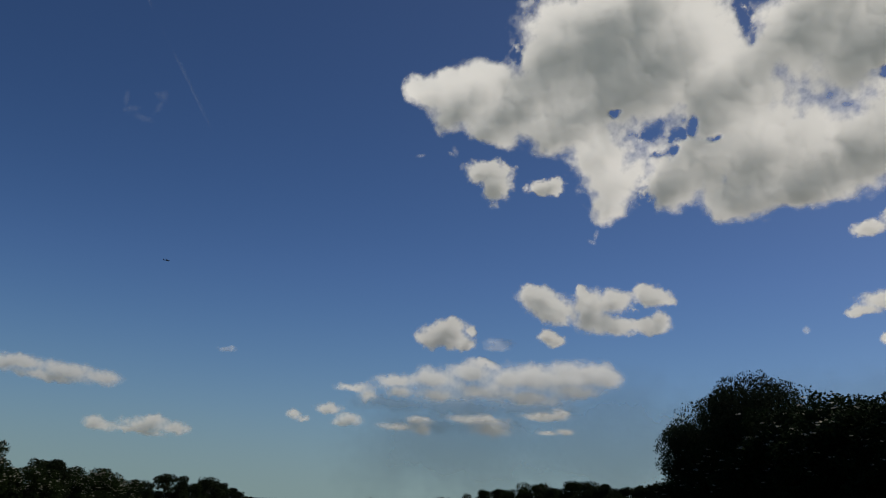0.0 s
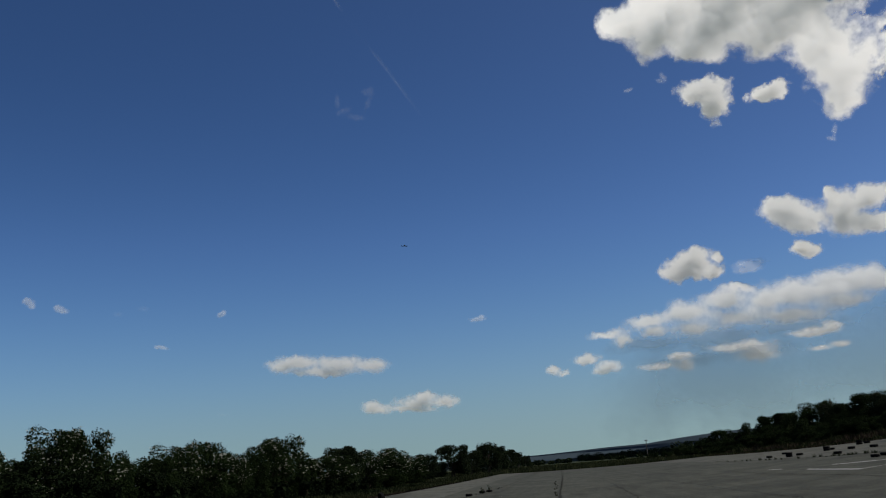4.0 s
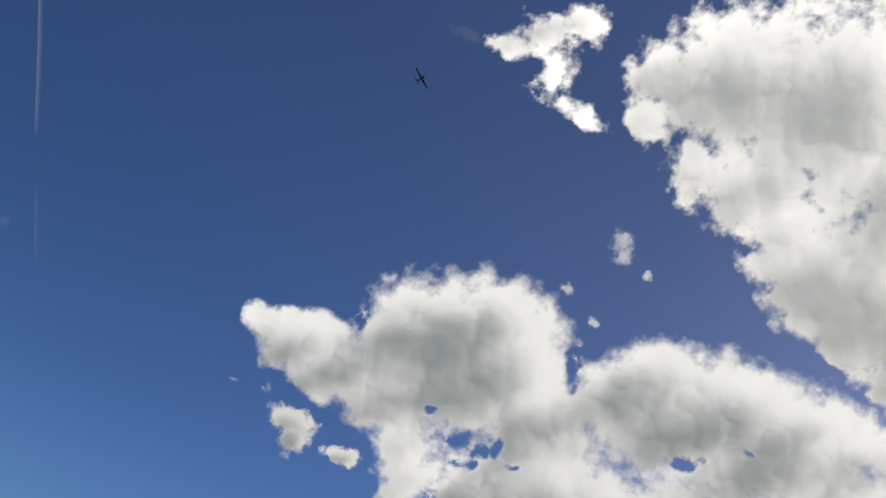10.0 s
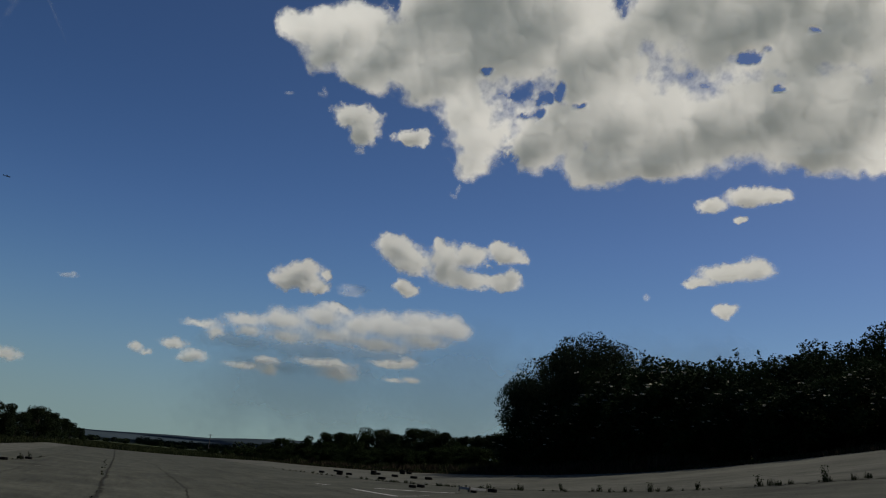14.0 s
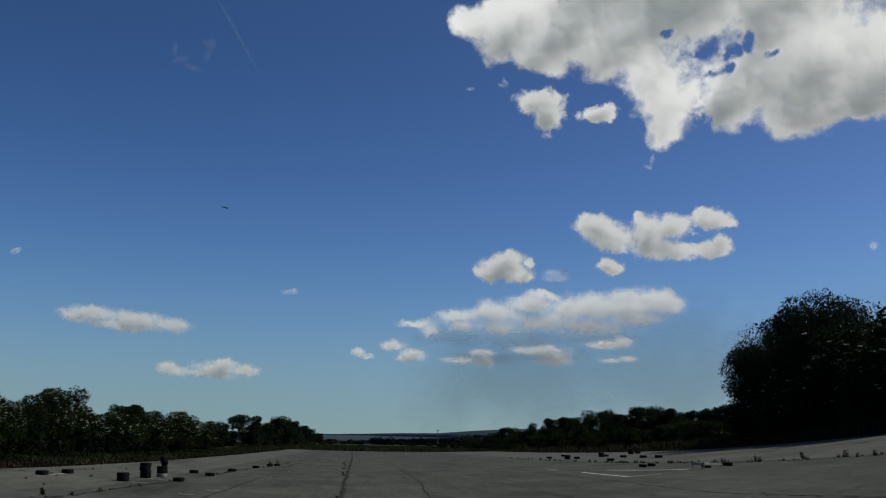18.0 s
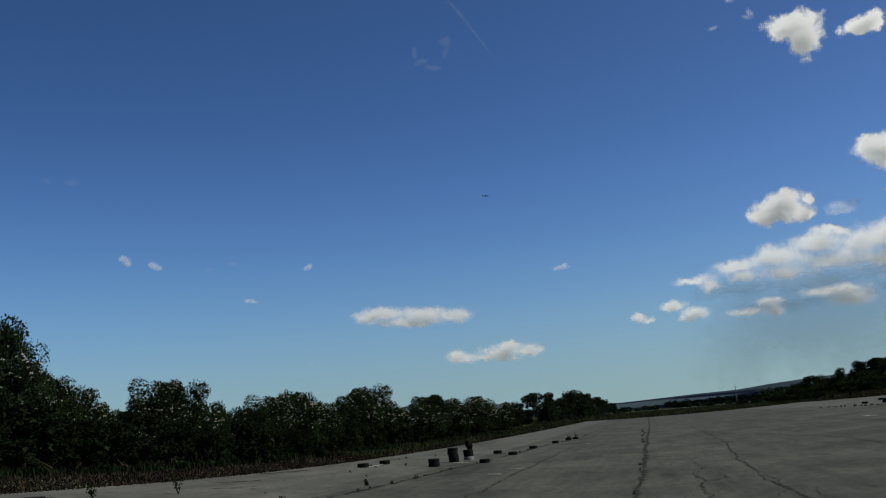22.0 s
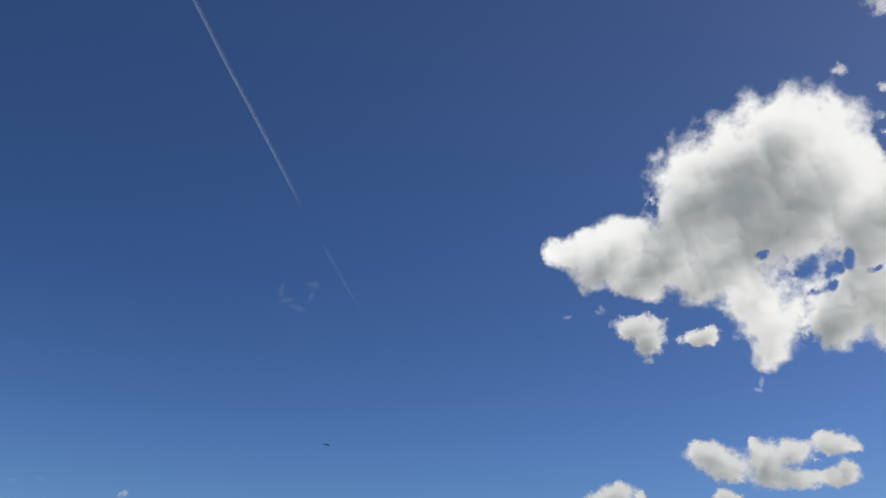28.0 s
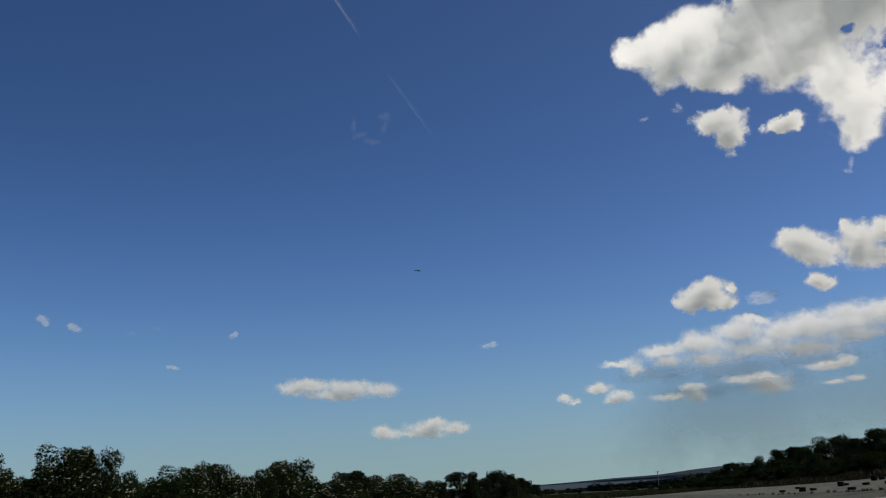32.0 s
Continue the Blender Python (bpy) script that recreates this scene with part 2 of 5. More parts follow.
cloud_fleck = cloud_material("cloud_fleck", -0.1, 1.9, 0.4, 2.0, 1.6, 0.78, 0.34, 0.5)
cloud_faint = cloud_material("cloud_faint", -0.2, 1.6, 0.5, 2.0, 0.7, 0.7, 0.3)
cloud_wisp = cloud_material("cloud_wisp", 0.0, 2.2, 0.5, 2.0, 1.8, 0.7, 0.2)
cloud_gauze = cloud_material("cloud_gauze", -0.35, 2.2, 0.2, 2.2, 0.7, 1.0, 0.36, 0.98, (0.88, 0.87, 0.84))
cloud_haze = cloud_material("cloud_haze", -0.2, 2.2, 0.3, 2.4, 0.9, 0.5, 0.3, 0.15, (1.0, 0.93, 0.84))
cloud_veil = cloud_material("cloud_veil", 0.0, 2.4, 0.5, 2.0, 1.5, 0.7, 0.04)
trail_ice = cloud_material("trail_ice", -0.1, 1.6, 0.5, 2.0, 0.12, 0.6, 0.17)

# ---------------------------------------------------------------- shared building helpers


def height(x, y):
    """The ground: level along the runway, bowed up sideways to fit the camera's view."""
    r = math.hypot(x, y)
    if r < 1e-6:
        return 0.0
    a = 1.286 * math.atan2(abs(x), abs(y))
    bank = 0.15 * min(max(1.286 * math.atan2(x, abs(y)) - 0.66, 0.0), 0.35) ** 2
    a = 1.02 * math.tanh((a / 1.02) ** 3) ** (1 / 3) if a > 0 else 0.0
    return ((0.15 if x > 0 else 0.109) * a * a + bank) * 220.0 * (1 - math.exp(-r / 283.0))


def heights(x, y):
    r = np.hypot(x, y)
    a = 1.286 * np.arctan2(np.abs(x), np.abs(y))
    bank = 0.15 * np.clip(1.286 * np.arctan2(x, np.abs(y)) - 0.66, 0.0, 0.35) ** 2
    a = 1.02 * np.tanh((a / 1.02) ** 3) ** (1 / 3)
    return (np.where(x > 0, 0.15, 0.109) * a * a + bank) * 220.0 * (1 - np.exp(-r / 283.0))


def mesh_from(name, verts, faces, mat=None, smooth=False):
    me = bpy.data.meshes.new(name)
    me.from_pydata(verts.tolist() if isinstance(verts, np.ndarray) else verts, [],
                   faces.tolist() if isinstance(faces, np.ndarray) else faces)
    if mat:
        me.materials.append(mat)
    if smooth:
        me.polygons.foreach_set("use_smooth", np.ones(len(me.polygons), dtype=bool))
    me.update()
    return me


def part(name, bm, mat, parent, label=""):
    me = bpy.data.meshes.new(name)
    bm.to_mesh(me)
    bm.free()
    me.materials.append(mat)
    ob = new(name, me)
    ob.parent = parent
    return tagged(ob, label)


def part_mesh(name, me, parent, label=""):
    ob = new(name, me)
    ob.parent = parent
    return tagged(ob, label)


def lattice(ix, iy, seed):
    h = (ix.astype(np.int64) * 374761393 + iy.astype(np.int64) * 668265263 + seed * 974711) & 0x7fffffff
    h = ((h ^ (h >> 13)) * 1274126177) & 0x7fffffff
    h = h ^ (h >> 16)
    return (h & 0xffff) / 65535.0


def value_noise(x, y, seed):
    ix, iy = np.floor(x), np.floor(y)
    fx, fy = x - ix, y - iy
    fx, fy = fx * fx * fx * (fx * (fx * 6 - 15) + 10), fy * fy * fy * (fy * (fy * 6 - 15) + 10)
    a, b = lattice(ix, iy, seed), lattice(ix + 1, iy, seed)
    c, d = lattice(ix, iy + 1, seed), lattice(ix + 1, iy + 1, seed)
    return (a * (1 - fx) + b * fx) * (1 - fy) + (c * (1 - fx) + d * fx) * fy


def fbm(x, y, octaves, seed, gain=0.52, billow=False):
    total, amp, norm = 0.0, 1.0, 0.0
    for o in range(octaves):
        c, s = math.cos(0.7 * o), math.sin(0.7 * o)
        n = value_noise((x * c - y * s) * 2.0 ** o + 17.3 * o, (x * s + y * c) * 2.0 ** o + 5.1 * o, seed + o)
        n = 1 - np.abs(n * 2 - 1) * 1.6 if billow else n * 2 - 1
        total, norm, amp = total + n * amp, norm + amp, amp * gain
    return total / norm


def domes(x, y, seed):
    """Rounded heads side by side: 1 on each head's crown, falling to 0 in the furrows between."""
    ix, iy = np.floor(x), np.floor(y)
    best = np.full(x.shape, 9.0)
    for ox in (-1, 0, 1):
        for oy in (-1, 0, 1):
            cx = ix + ox + 0.15 + 0.7 * lattice(ix + ox, iy + oy, seed)
            cy = iy + oy + 0.15 + 0.7 * lattice(ix + ox, iy + oy, seed + 7)
            size = 0.75 + 0.5 * lattice(ix + ox, iy + oy, seed + 13)
            best = np.minimum(best, ((x - cx) ** 2 + (y - cy) ** 2) / size)
    return np.sqrt(np.clip(1 - best, 0, 1))


def bearing(az, el):
    az, el = radians(az), radians(el)
    return np.array((math.sin(az) * math.cos(el), math.cos(az) * math.cos(el), math.sin(el)))


# ---------------------------------------------------------------- clouds


def cloud(label, puffs, holes=(), far=3200.0, seed=1, mat=None, rough=0.5, cell=0.08, depth=0.2, ragged=1.0, hazy=0.0):
    """A heap of puffs as a billowing shell. A puff: azimuth, elevation, half width, half height, tilt, in degrees."""
    az0 = sum(p[0] for p in puffs) / len(puffs)
    el0 = sum(p[1] for p in puffs) / len(puffs)
    mid = bearing(az0, el0)
    east = np.array((math.cos(radians(az0)), -math.sin(radians(az0)), 0.0))
    north = np.cross(mid, east) * -1 if np.cross(mid, east)[2] < 0 else np.cross(mid, east)

    def local(p):
        d = bearing(p[0], p[1])
        d = d / (d @ mid)
        e = np.array((math.cos(radians(p[0])), -math.sin(radians(p[0])), 0.0))
        turn = math.atan2(e @ north, e @ east) + radians(p[4])
        k = 57.2958
        g = 1 / max(bearing(p[0], p[1]) @ mid, 0.3)
        return (d @ east) * k, (d @ north) * k, p[2] * g, p[3] * g, turn

    heap = [local(p) for p in puffs]
    gaps = [local(p) for p in holes]
    big = float(np.median([min(p[2], p[3]) for p in heap]))
    margin = 0.6 * big + 0.25
    u0 = min(p[0] - max(p[2], p[3]) for p in heap) - margin
    u1 = max(p[0] + max(p[2], p[3]) for p in heap) + margin
    v0 = min(p[1] - max(p[2], p[3]) for p in heap) - margin
    v1 = max(p[1] + max(p[2], p[3]) for p in heap) + margin
    nu, nv = int((u1 - u0) / cell) + 2, int((v1 - v0) / cell) + 2
    uu, vv = np.meshgrid(np.linspace(u0, u1, nu), np.linspace(v0, v1, nv))
    f1 = 0.9 / max(big, 0.4)
    wu = uu + 0.42 * big * rough * 2 * fbm(uu * f1, vv * f1, 4, seed)
    wv = vv + 0.42 * big * rough * 2 * fbm(uu * f1, vv * f1, 4, seed + 50)

    def lumps(items, x, y):
        acc = np.zeros_like(x)
        for cx, cy, a, b, turn in items:
            c, s = math.cos(turn), math.sin(turn)
            dx, dy = x - cx, y - cy
            q = ((dx * c + dy * s) / a) ** 2 + ((-dx * s + dy * c) / b) ** 2
            acc += np.exp(4.5 * (1 - np.sqrt(q + 1e-9)))
        return np.log(acc + 1e-5) / 4.5

    body = lumps(heap, wu, wv)
    if gaps:
        torn = np.clip(lumps(gaps, wu, wv) * 0.75 + 0.5, 0, 1.1)
        torn = torn * torn * (3 - 2 * np.clip(torn, 0, 1))
        torn = np.clip(torn, 0, 1)
        body = body * (1 - torn) - torn * (0.22 - 0.9 * fbm(uu * 1.3, vv * 1.3, 5, seed + 5, 0.68))
    detail = fbm(uu * f1 * 1.7, vv * f1 * 1.7, 6, seed + 9, 0.6)
    bill = fbm(uu * f1 * 1.3, vv * f1 * 1.3, 5, seed + 23, 0.5, True)
    # heads at three sizes, with shade painted on their sides away from the sun
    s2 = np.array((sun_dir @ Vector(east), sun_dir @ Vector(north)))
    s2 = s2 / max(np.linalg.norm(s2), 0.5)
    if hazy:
        # low heaps: shading direction tipped upwards, painting bright crowns over dim bases
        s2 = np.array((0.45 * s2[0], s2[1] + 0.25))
    heads, lee_shade = 0.0, 0.0
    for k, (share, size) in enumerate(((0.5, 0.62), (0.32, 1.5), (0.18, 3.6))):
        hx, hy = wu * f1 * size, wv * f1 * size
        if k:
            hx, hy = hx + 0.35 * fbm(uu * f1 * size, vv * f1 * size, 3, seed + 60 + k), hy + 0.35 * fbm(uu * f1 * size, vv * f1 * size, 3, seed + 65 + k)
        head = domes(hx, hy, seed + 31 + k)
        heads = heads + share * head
        lee_shade = lee_shade + share * (domes(hx + 0.3 * s2[0], hy + 0.3 * s2[1], seed + 31 + k) - head)
    dens = 2.3 * body + 0.2 + ragged * (0.7 * detail + 0.25 * (bill - 0.2)) + 0.55 * (heads - 0.55)
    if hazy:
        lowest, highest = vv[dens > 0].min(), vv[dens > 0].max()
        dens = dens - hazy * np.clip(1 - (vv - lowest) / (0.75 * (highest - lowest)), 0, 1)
    # baked shade: cover summed towards the sun dims the parts lying behind it
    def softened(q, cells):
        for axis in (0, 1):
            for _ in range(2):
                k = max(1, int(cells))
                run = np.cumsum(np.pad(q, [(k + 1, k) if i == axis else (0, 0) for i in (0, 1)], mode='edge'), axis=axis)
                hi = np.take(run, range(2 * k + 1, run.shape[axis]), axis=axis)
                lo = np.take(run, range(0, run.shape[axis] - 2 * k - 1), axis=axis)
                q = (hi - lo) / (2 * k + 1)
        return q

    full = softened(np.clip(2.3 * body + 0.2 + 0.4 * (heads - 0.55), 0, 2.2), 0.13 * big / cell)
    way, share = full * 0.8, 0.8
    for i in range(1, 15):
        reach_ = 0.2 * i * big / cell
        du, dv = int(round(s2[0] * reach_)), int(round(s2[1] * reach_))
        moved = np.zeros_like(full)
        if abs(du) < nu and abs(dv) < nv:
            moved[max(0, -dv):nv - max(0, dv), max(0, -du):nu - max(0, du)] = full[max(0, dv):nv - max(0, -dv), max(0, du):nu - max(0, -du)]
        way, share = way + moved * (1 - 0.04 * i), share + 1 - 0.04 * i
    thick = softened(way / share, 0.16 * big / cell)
    thick = thick + 1.9 * lee_shade * np.clip(0.25 + 0.5 * dens, 0, 1)
    rise = 1.3 * (1 - np.exp(-np.clip(1.6 * body + 0.4, 0, 3))) * big + 0.3 * big * heads * np.clip(dens + 0.2, 0, 1)
    keep = dens > -0.35
    quad = keep[:-1, :-1] | keep[1:, :-1] | keep[:-1, 1:] | keep[1:, 1:]
    # the shell leans between the line of sight and the sun's rays
    lean = mid + np.array(sun_dir)
    lean = lean / np.linalg.norm(lean)
    rays = mid + (uu[..., None] * east + vv[..., None] * north) / 57.2958
    reach = far * (mid @ lean) / np.clip(rays @ lean, 0.35, None) - rise * depth * far / 57.2958
    pts = rays * reach[..., None] - mid * far
    # scraps that hang together are one cloud each
    member = np.zeros((nv, nu), bool)
    for a, b in ((0, 0), (0, 1), (1, 0), (1, 1)):
        member[a:nv - 1 + a, b:nu - 1 + b] |= quad
    mark = np.where(member, np.arange(1, nu * nv + 1).reshape(nv, nu), 0)
    while True:
        old = mark.copy()
        for axis in (0, 1):
            for back in (False, True):
                m2 = np.flip(mark, axis) if back else mark
                m2 = m2.T if axis == 0 else m2
                run = np.array(m2)
                for k in range(1, run.shape[1]):
                    run[:, k] = np.where(run[:, k] > 0, np.maximum(run[:, k], np.where(run[:, k - 1] > 0, run[:, k - 1], 0)), 0)
                run = run.T if axis == 0 else run
                mark = np.flip(run, axis) if back else run
        if np.array_equal(old, mark):
            break
    names, counts = np.unique(mark[mark > 0], return_counts=True)
    order = [int(names[k]) for k in np.argsort(-counts) if counts[k] >= max(30, 0.002 * counts.max())]
    idx = np.arange(nu * nv).reshape(nv, nu)
    for n, which in enumerate(order):
        q = quad & (mark[:-1, :-1] == which)
        f = np.stack([idx[:-1, :-1][q], idx[:-1, 1:][q], idx[1:, 1:][q], idx[1:, :-1][q]], 1)
        used = np.zeros(nu * nv, bool)
        used[f.ravel()] = True
        renum = np.cumsum(used) - 1
        me = mesh_from("cloud", pts.reshape(-1, 3)[used], renum[f], mat, True)
        me.attributes.new("cover", 'FLOAT', 'POINT').data.foreach_set("value", dens.ravel()[used].astype(np.float32))
        me.attributes.new("sun_shade", 'FLOAT', 'POINT').data.foreach_set("value", thick.ravel()[used].astype(np.float32))
        ob = new("cloud", me)
        ob.location = Vector(mid * far) + Vector((0, 0, EYE))
        big_piece = n == 0 or counts[names == which][0] > 0.25 * counts.max()
        tagged(ob, label if big_piece else "small loose white scrap beside a larger cloud", "cloud", "fair weather clouds")


cloud("huge heaped white cloud with a grey shaded middle",
      [(7, 26.3, 1.15, 0.94, 18), (8, 26.2, 1.45, 1.15, 18), (9.5, 25.4, 1.80, 1.45, 17), (11.1, 26.7, 2.39, 1.45, 17), (12.9, 25.2, 2.09, 1.52, 16), (14.4, 26.2, 2.24, 1.59, 15), (11.9, 24.2, 1.52, 1.09, 16), (15.7, 24.5, 1.74, 1.38, 15), (17.1, 24.7, 2.03, 1.38, 15), (19.2, 22.7, 2.03, 1.38, 13), (19.9, 20.8, 1.74, 1.38, 13), (19.6, 19.2, 1.09, 1.01, 13)]
      + [(20.1, 30, 5.13, 3.73, 15), (16.4, 29.4, 2.57, 2.33, 16), (23.3, 32.2, 2.72, 2.25, 14), (25.7, 29.7, 2.02, 2.8, 11), (21.9, 27.5, 4.67, 2.88, 13), (27.4, 26, 3.11, 3.03, 10)]
      + [(25, 22, 2.95, 1.79, 11), (23.5, 20.7, 1.56, 1.48, 12), (29.6, 22.4, 3.81, 2.64, 8), (31.6, 28.7, 2.25, 2.1, 7), (35.4, 30.8, 3.34, 2.64, 8), (40.6, 30.1, 3.89, 2.57, 6), (45.1, 29.4, 3.42, 2.1, 6), (49, 28.8, 2.88, 1.24, 3), (51.7, 28.7, 1.4, 0.62, -1), (36.7, 27.8, 3.97, 2.57, 7), (42.7, 27.1, 4.12, 1.94, 7), (47.3, 25.6, 3.19, 1.94, 6), (49.3, 24.7, 1.63, 1.24, 5), (40.2, 23.3, 4.82, 2.49, 7), (34.5, 22.2, 4.28, 2.33, 7)]
      + [(31.2, 20.1, 2.95, 0.93, 7), (44, 22.2, 3.42, 1.71, 8), (41.7, 20.5, 2.88, 1.17, 6), (44.7, 20.2, 1.87, 0.78, 7), (27.7, 19.7, 1.87, 0.93, 9)],
      [(23.4, 22.6, 0.78, 0.31, 12), (24.4, 23.5, 0.47, 0.39, 11), (22.2, 23.9, 0.31, 0.31, 12), (26.6, 23.6, 0.47, 0.23, 12), (28.6, 30.5, 0.47, 1.48, 10), (37.1, 26.3, 0.78, 0.39, 8), (38.4, 26.7, 0.39, 0.23, 9), (39.3, 24.4, 0.39, 0.23, 8), (41.2, 27.5, 0.23, 0.16, 8), (20.3, 25.3, 0.47, 0.23, 13), (25.3, 24, 0.31, 0.54, 11), (12.9, 29.3, 0.47, 0.86, 16), (22, 19.7, 0.47, 1.32, 12)], far=3000, seed=3, mat=cloud_thick, cell=0.078, ragged=0.95)
cloud("broad bright cloud bank high overhead with frayed edges",
      [(36.9, 49.3, 5.05, 4.28, 9), (46.5, 48.6, 5.68, 5.91, -5), (34.2, 43.5, 1.48, 1.48, 11), (39.8, 43, 2.88, 2.64, 4), (42.3, 40.3, 2.1, 1.87, 1), (45.9, 38.5, 2.64, 2.18, -4), (46.8, 35.6, 2.33, 1.71, -5), (43.5, 36.7, 1.71, 1.4, -1), (50.1, 36.2, 2.49, 3.81, -11), (50.8, 32.5, 1.94, 1.56, -8), (51.1, 43, 3.27, 4.82, -16), (45.9, 33.9, 0.93, 0.62, -3), (29.2, 46.2, 1.24, 1.32, 13), (29.7, 49.1, 1.56, 1.56, 12)]
      + [(44.2, 38.9, 3.34, 1.63, 3), (49, 37.5, 3.42, 3.11, -1), (52.8, 34.8, 2.57, 3.5, -5), (54.2, 31.9, 1.09, 1.48, -9), (54.8, 36.9, 1.24, 3.81, -11)],
      far=2600, seed=11, mat=cloud_high, cell=0.078, ragged=1.7)
cloud("torn white cloud scrap beside the high bank", [(15.4, 48, 1.3, 0.7, 20), (18.2, 49.5, 1.9, 1.1, 10), (21.5, 50.9, 1.6, 1.1, 0), (20.3, 47.3, 1.2, 1.5, -20), (23.6, 45.5, 1.7, 0.8, -15)], far=3400, seed=21, mat=cloud_rag, cell=0.054, ragged=1.7)
cloud("thin torn cloud wisps high overhead", [(-8.3, 49.4, 0.8, 0.8, 16), (-7.3, 48.5, 0.5, 0.6, 16), (-5, 49.8, 1.2, 0.45, 8), (-1.6, 48.8, 1, 0.35, -8)], far=2600, seed=31, mat=cloud_torn, cell=0.047, ragged=1.6)
cloud("small frayed upright cloud wisp", [(-5.5, 45.1, 0.45, 1.1, 10), (-2.7, 45.7, 0.28, 0.45, 10)], far=2600, seed=32, mat=cloud_torn, cell=0.047, ragged=1.6)
cloud("faint cloud veil high overhead", [(7.4, 50.2, 0.7, 0.5, 8), (11.5, 47.6, 1.1, 0.5, 3)], far=2600, seed=33, mat=cloud_veil, cell=0.054, ragged=1.6)
cloud("small loose cloud puff above the huge cloud", [(29.8, 38.6, 0.7, 0.9, -18), (30.2, 37.7, 0.5, 0.6, -19), (32.4, 36.9, 0.3, 0.35, -21)], far=2700, seed=34, mat=cloud_torn, cell=0.047, ragged=1.5)
cloud("tiny loose cloud tufts above the huge cloud", [(26.7, 34.9, 0.5, 0.35, -17), (29.2, 33.3, 0.4, 0.3, -20)], far=2700, seed=35, mat=cloud_torn, cell=0.039, ragged=1.6)
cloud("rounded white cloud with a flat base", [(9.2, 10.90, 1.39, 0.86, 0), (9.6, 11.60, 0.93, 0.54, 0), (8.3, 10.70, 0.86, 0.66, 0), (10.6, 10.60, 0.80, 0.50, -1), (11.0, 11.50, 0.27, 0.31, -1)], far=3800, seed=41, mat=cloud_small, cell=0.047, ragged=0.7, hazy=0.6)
cloud("lumpy white cloud chain with a hollow middle", [(15.3, 13.55, 1.34, 0.84, -2), (16.4, 12.75, 1.23, 0.84, -2), (14.9, 14.05, 0.77, 0.45, -2), (18.0, 14.05, 0.31, 0.45, -3), (18.5, 13.05, 0.85, 1.28, -3), (20.0, 13.55, 1.11, 0.68, -3), (22.4, 13.85, 1.27, 0.68, -4), (21.9, 14.25, 0.49, 0.38, -4), (23.3, 13.65, 0.49, 0.31, -4), (19.9, 12.05, 2.17, 0.60, -3), (22.2, 12.05, 1.40, 0.53, -3), (22.9, 12.45, 0.49, 0.38, -4)], [(21.2, 12.95, 0.51, 0.27, 0)], far=3700, seed=42, mat=cloud_small, cell=0.047, ragged=0.7, hazy=0.25)
cloud("small round cloud puff", [(15.9, 11.2, 0.64, 0.46, -2), (16.4, 10.9, 0.64, 0.43, -2)], far=3200, seed=43, mat=cloud_small, cell=0.039, ragged=0.7, hazy=0.6)
cloud("faint small cloud puff", [(12.9, 10.7, 0.93, 0.36, -1), (12.6, 10.4, 0.64, 0.21, -1)], far=3800, seed=44, mat=cloud_faint, cell=0.039)
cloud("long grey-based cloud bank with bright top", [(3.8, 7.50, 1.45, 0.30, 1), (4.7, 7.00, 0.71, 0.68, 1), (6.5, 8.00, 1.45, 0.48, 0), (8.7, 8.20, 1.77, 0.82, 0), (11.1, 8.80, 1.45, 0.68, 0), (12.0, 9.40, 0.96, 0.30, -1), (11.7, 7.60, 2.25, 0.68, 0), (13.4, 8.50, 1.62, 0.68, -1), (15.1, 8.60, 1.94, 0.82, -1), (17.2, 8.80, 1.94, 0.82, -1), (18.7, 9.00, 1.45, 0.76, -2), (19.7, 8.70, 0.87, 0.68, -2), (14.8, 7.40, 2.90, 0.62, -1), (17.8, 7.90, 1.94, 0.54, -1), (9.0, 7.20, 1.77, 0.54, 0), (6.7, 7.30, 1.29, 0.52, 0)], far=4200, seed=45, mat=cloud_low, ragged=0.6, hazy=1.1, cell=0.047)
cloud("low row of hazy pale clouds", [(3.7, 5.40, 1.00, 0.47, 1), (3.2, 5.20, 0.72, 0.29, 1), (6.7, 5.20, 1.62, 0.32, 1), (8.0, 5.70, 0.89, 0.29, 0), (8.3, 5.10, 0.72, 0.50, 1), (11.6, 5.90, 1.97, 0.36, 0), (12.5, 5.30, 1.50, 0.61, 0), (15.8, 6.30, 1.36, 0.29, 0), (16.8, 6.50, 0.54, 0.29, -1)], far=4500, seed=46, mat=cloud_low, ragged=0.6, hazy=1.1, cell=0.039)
cloud("thin grey haze under the long cloud bank", [(6.5, 6.6, 2.6, 0.55, 0), (10.5, 6.6, 3.0, 0.7, 0), (15.0, 6.8, 3.0, 0.6, -1), (8.5, 5.4, 2.4, 0.45, 0), (12.5, 5.6, 2.2, 0.5, 0)], far=4400, seed=49, mat=cloud_gauze, ragged=0.6, cell=0.06)
# dim sheet added only to darken the low sky on the right
cloud("wide thin veil added to dim the low sky", [(10, 4.0, 7, 3.0, 0), (20, 4.5, 9, 3.6, 0), (32, 5.5, 9, 3.6, 0)], far=3300, seed=50, mat=cloud_gauze, ragged=0.3, cell=0.2)
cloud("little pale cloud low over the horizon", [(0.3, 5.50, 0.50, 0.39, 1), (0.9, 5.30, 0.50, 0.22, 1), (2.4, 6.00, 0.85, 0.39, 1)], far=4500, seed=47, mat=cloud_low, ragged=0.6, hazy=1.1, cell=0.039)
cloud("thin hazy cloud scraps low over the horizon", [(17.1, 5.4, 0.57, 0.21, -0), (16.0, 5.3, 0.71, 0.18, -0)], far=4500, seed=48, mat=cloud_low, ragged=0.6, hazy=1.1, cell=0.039)
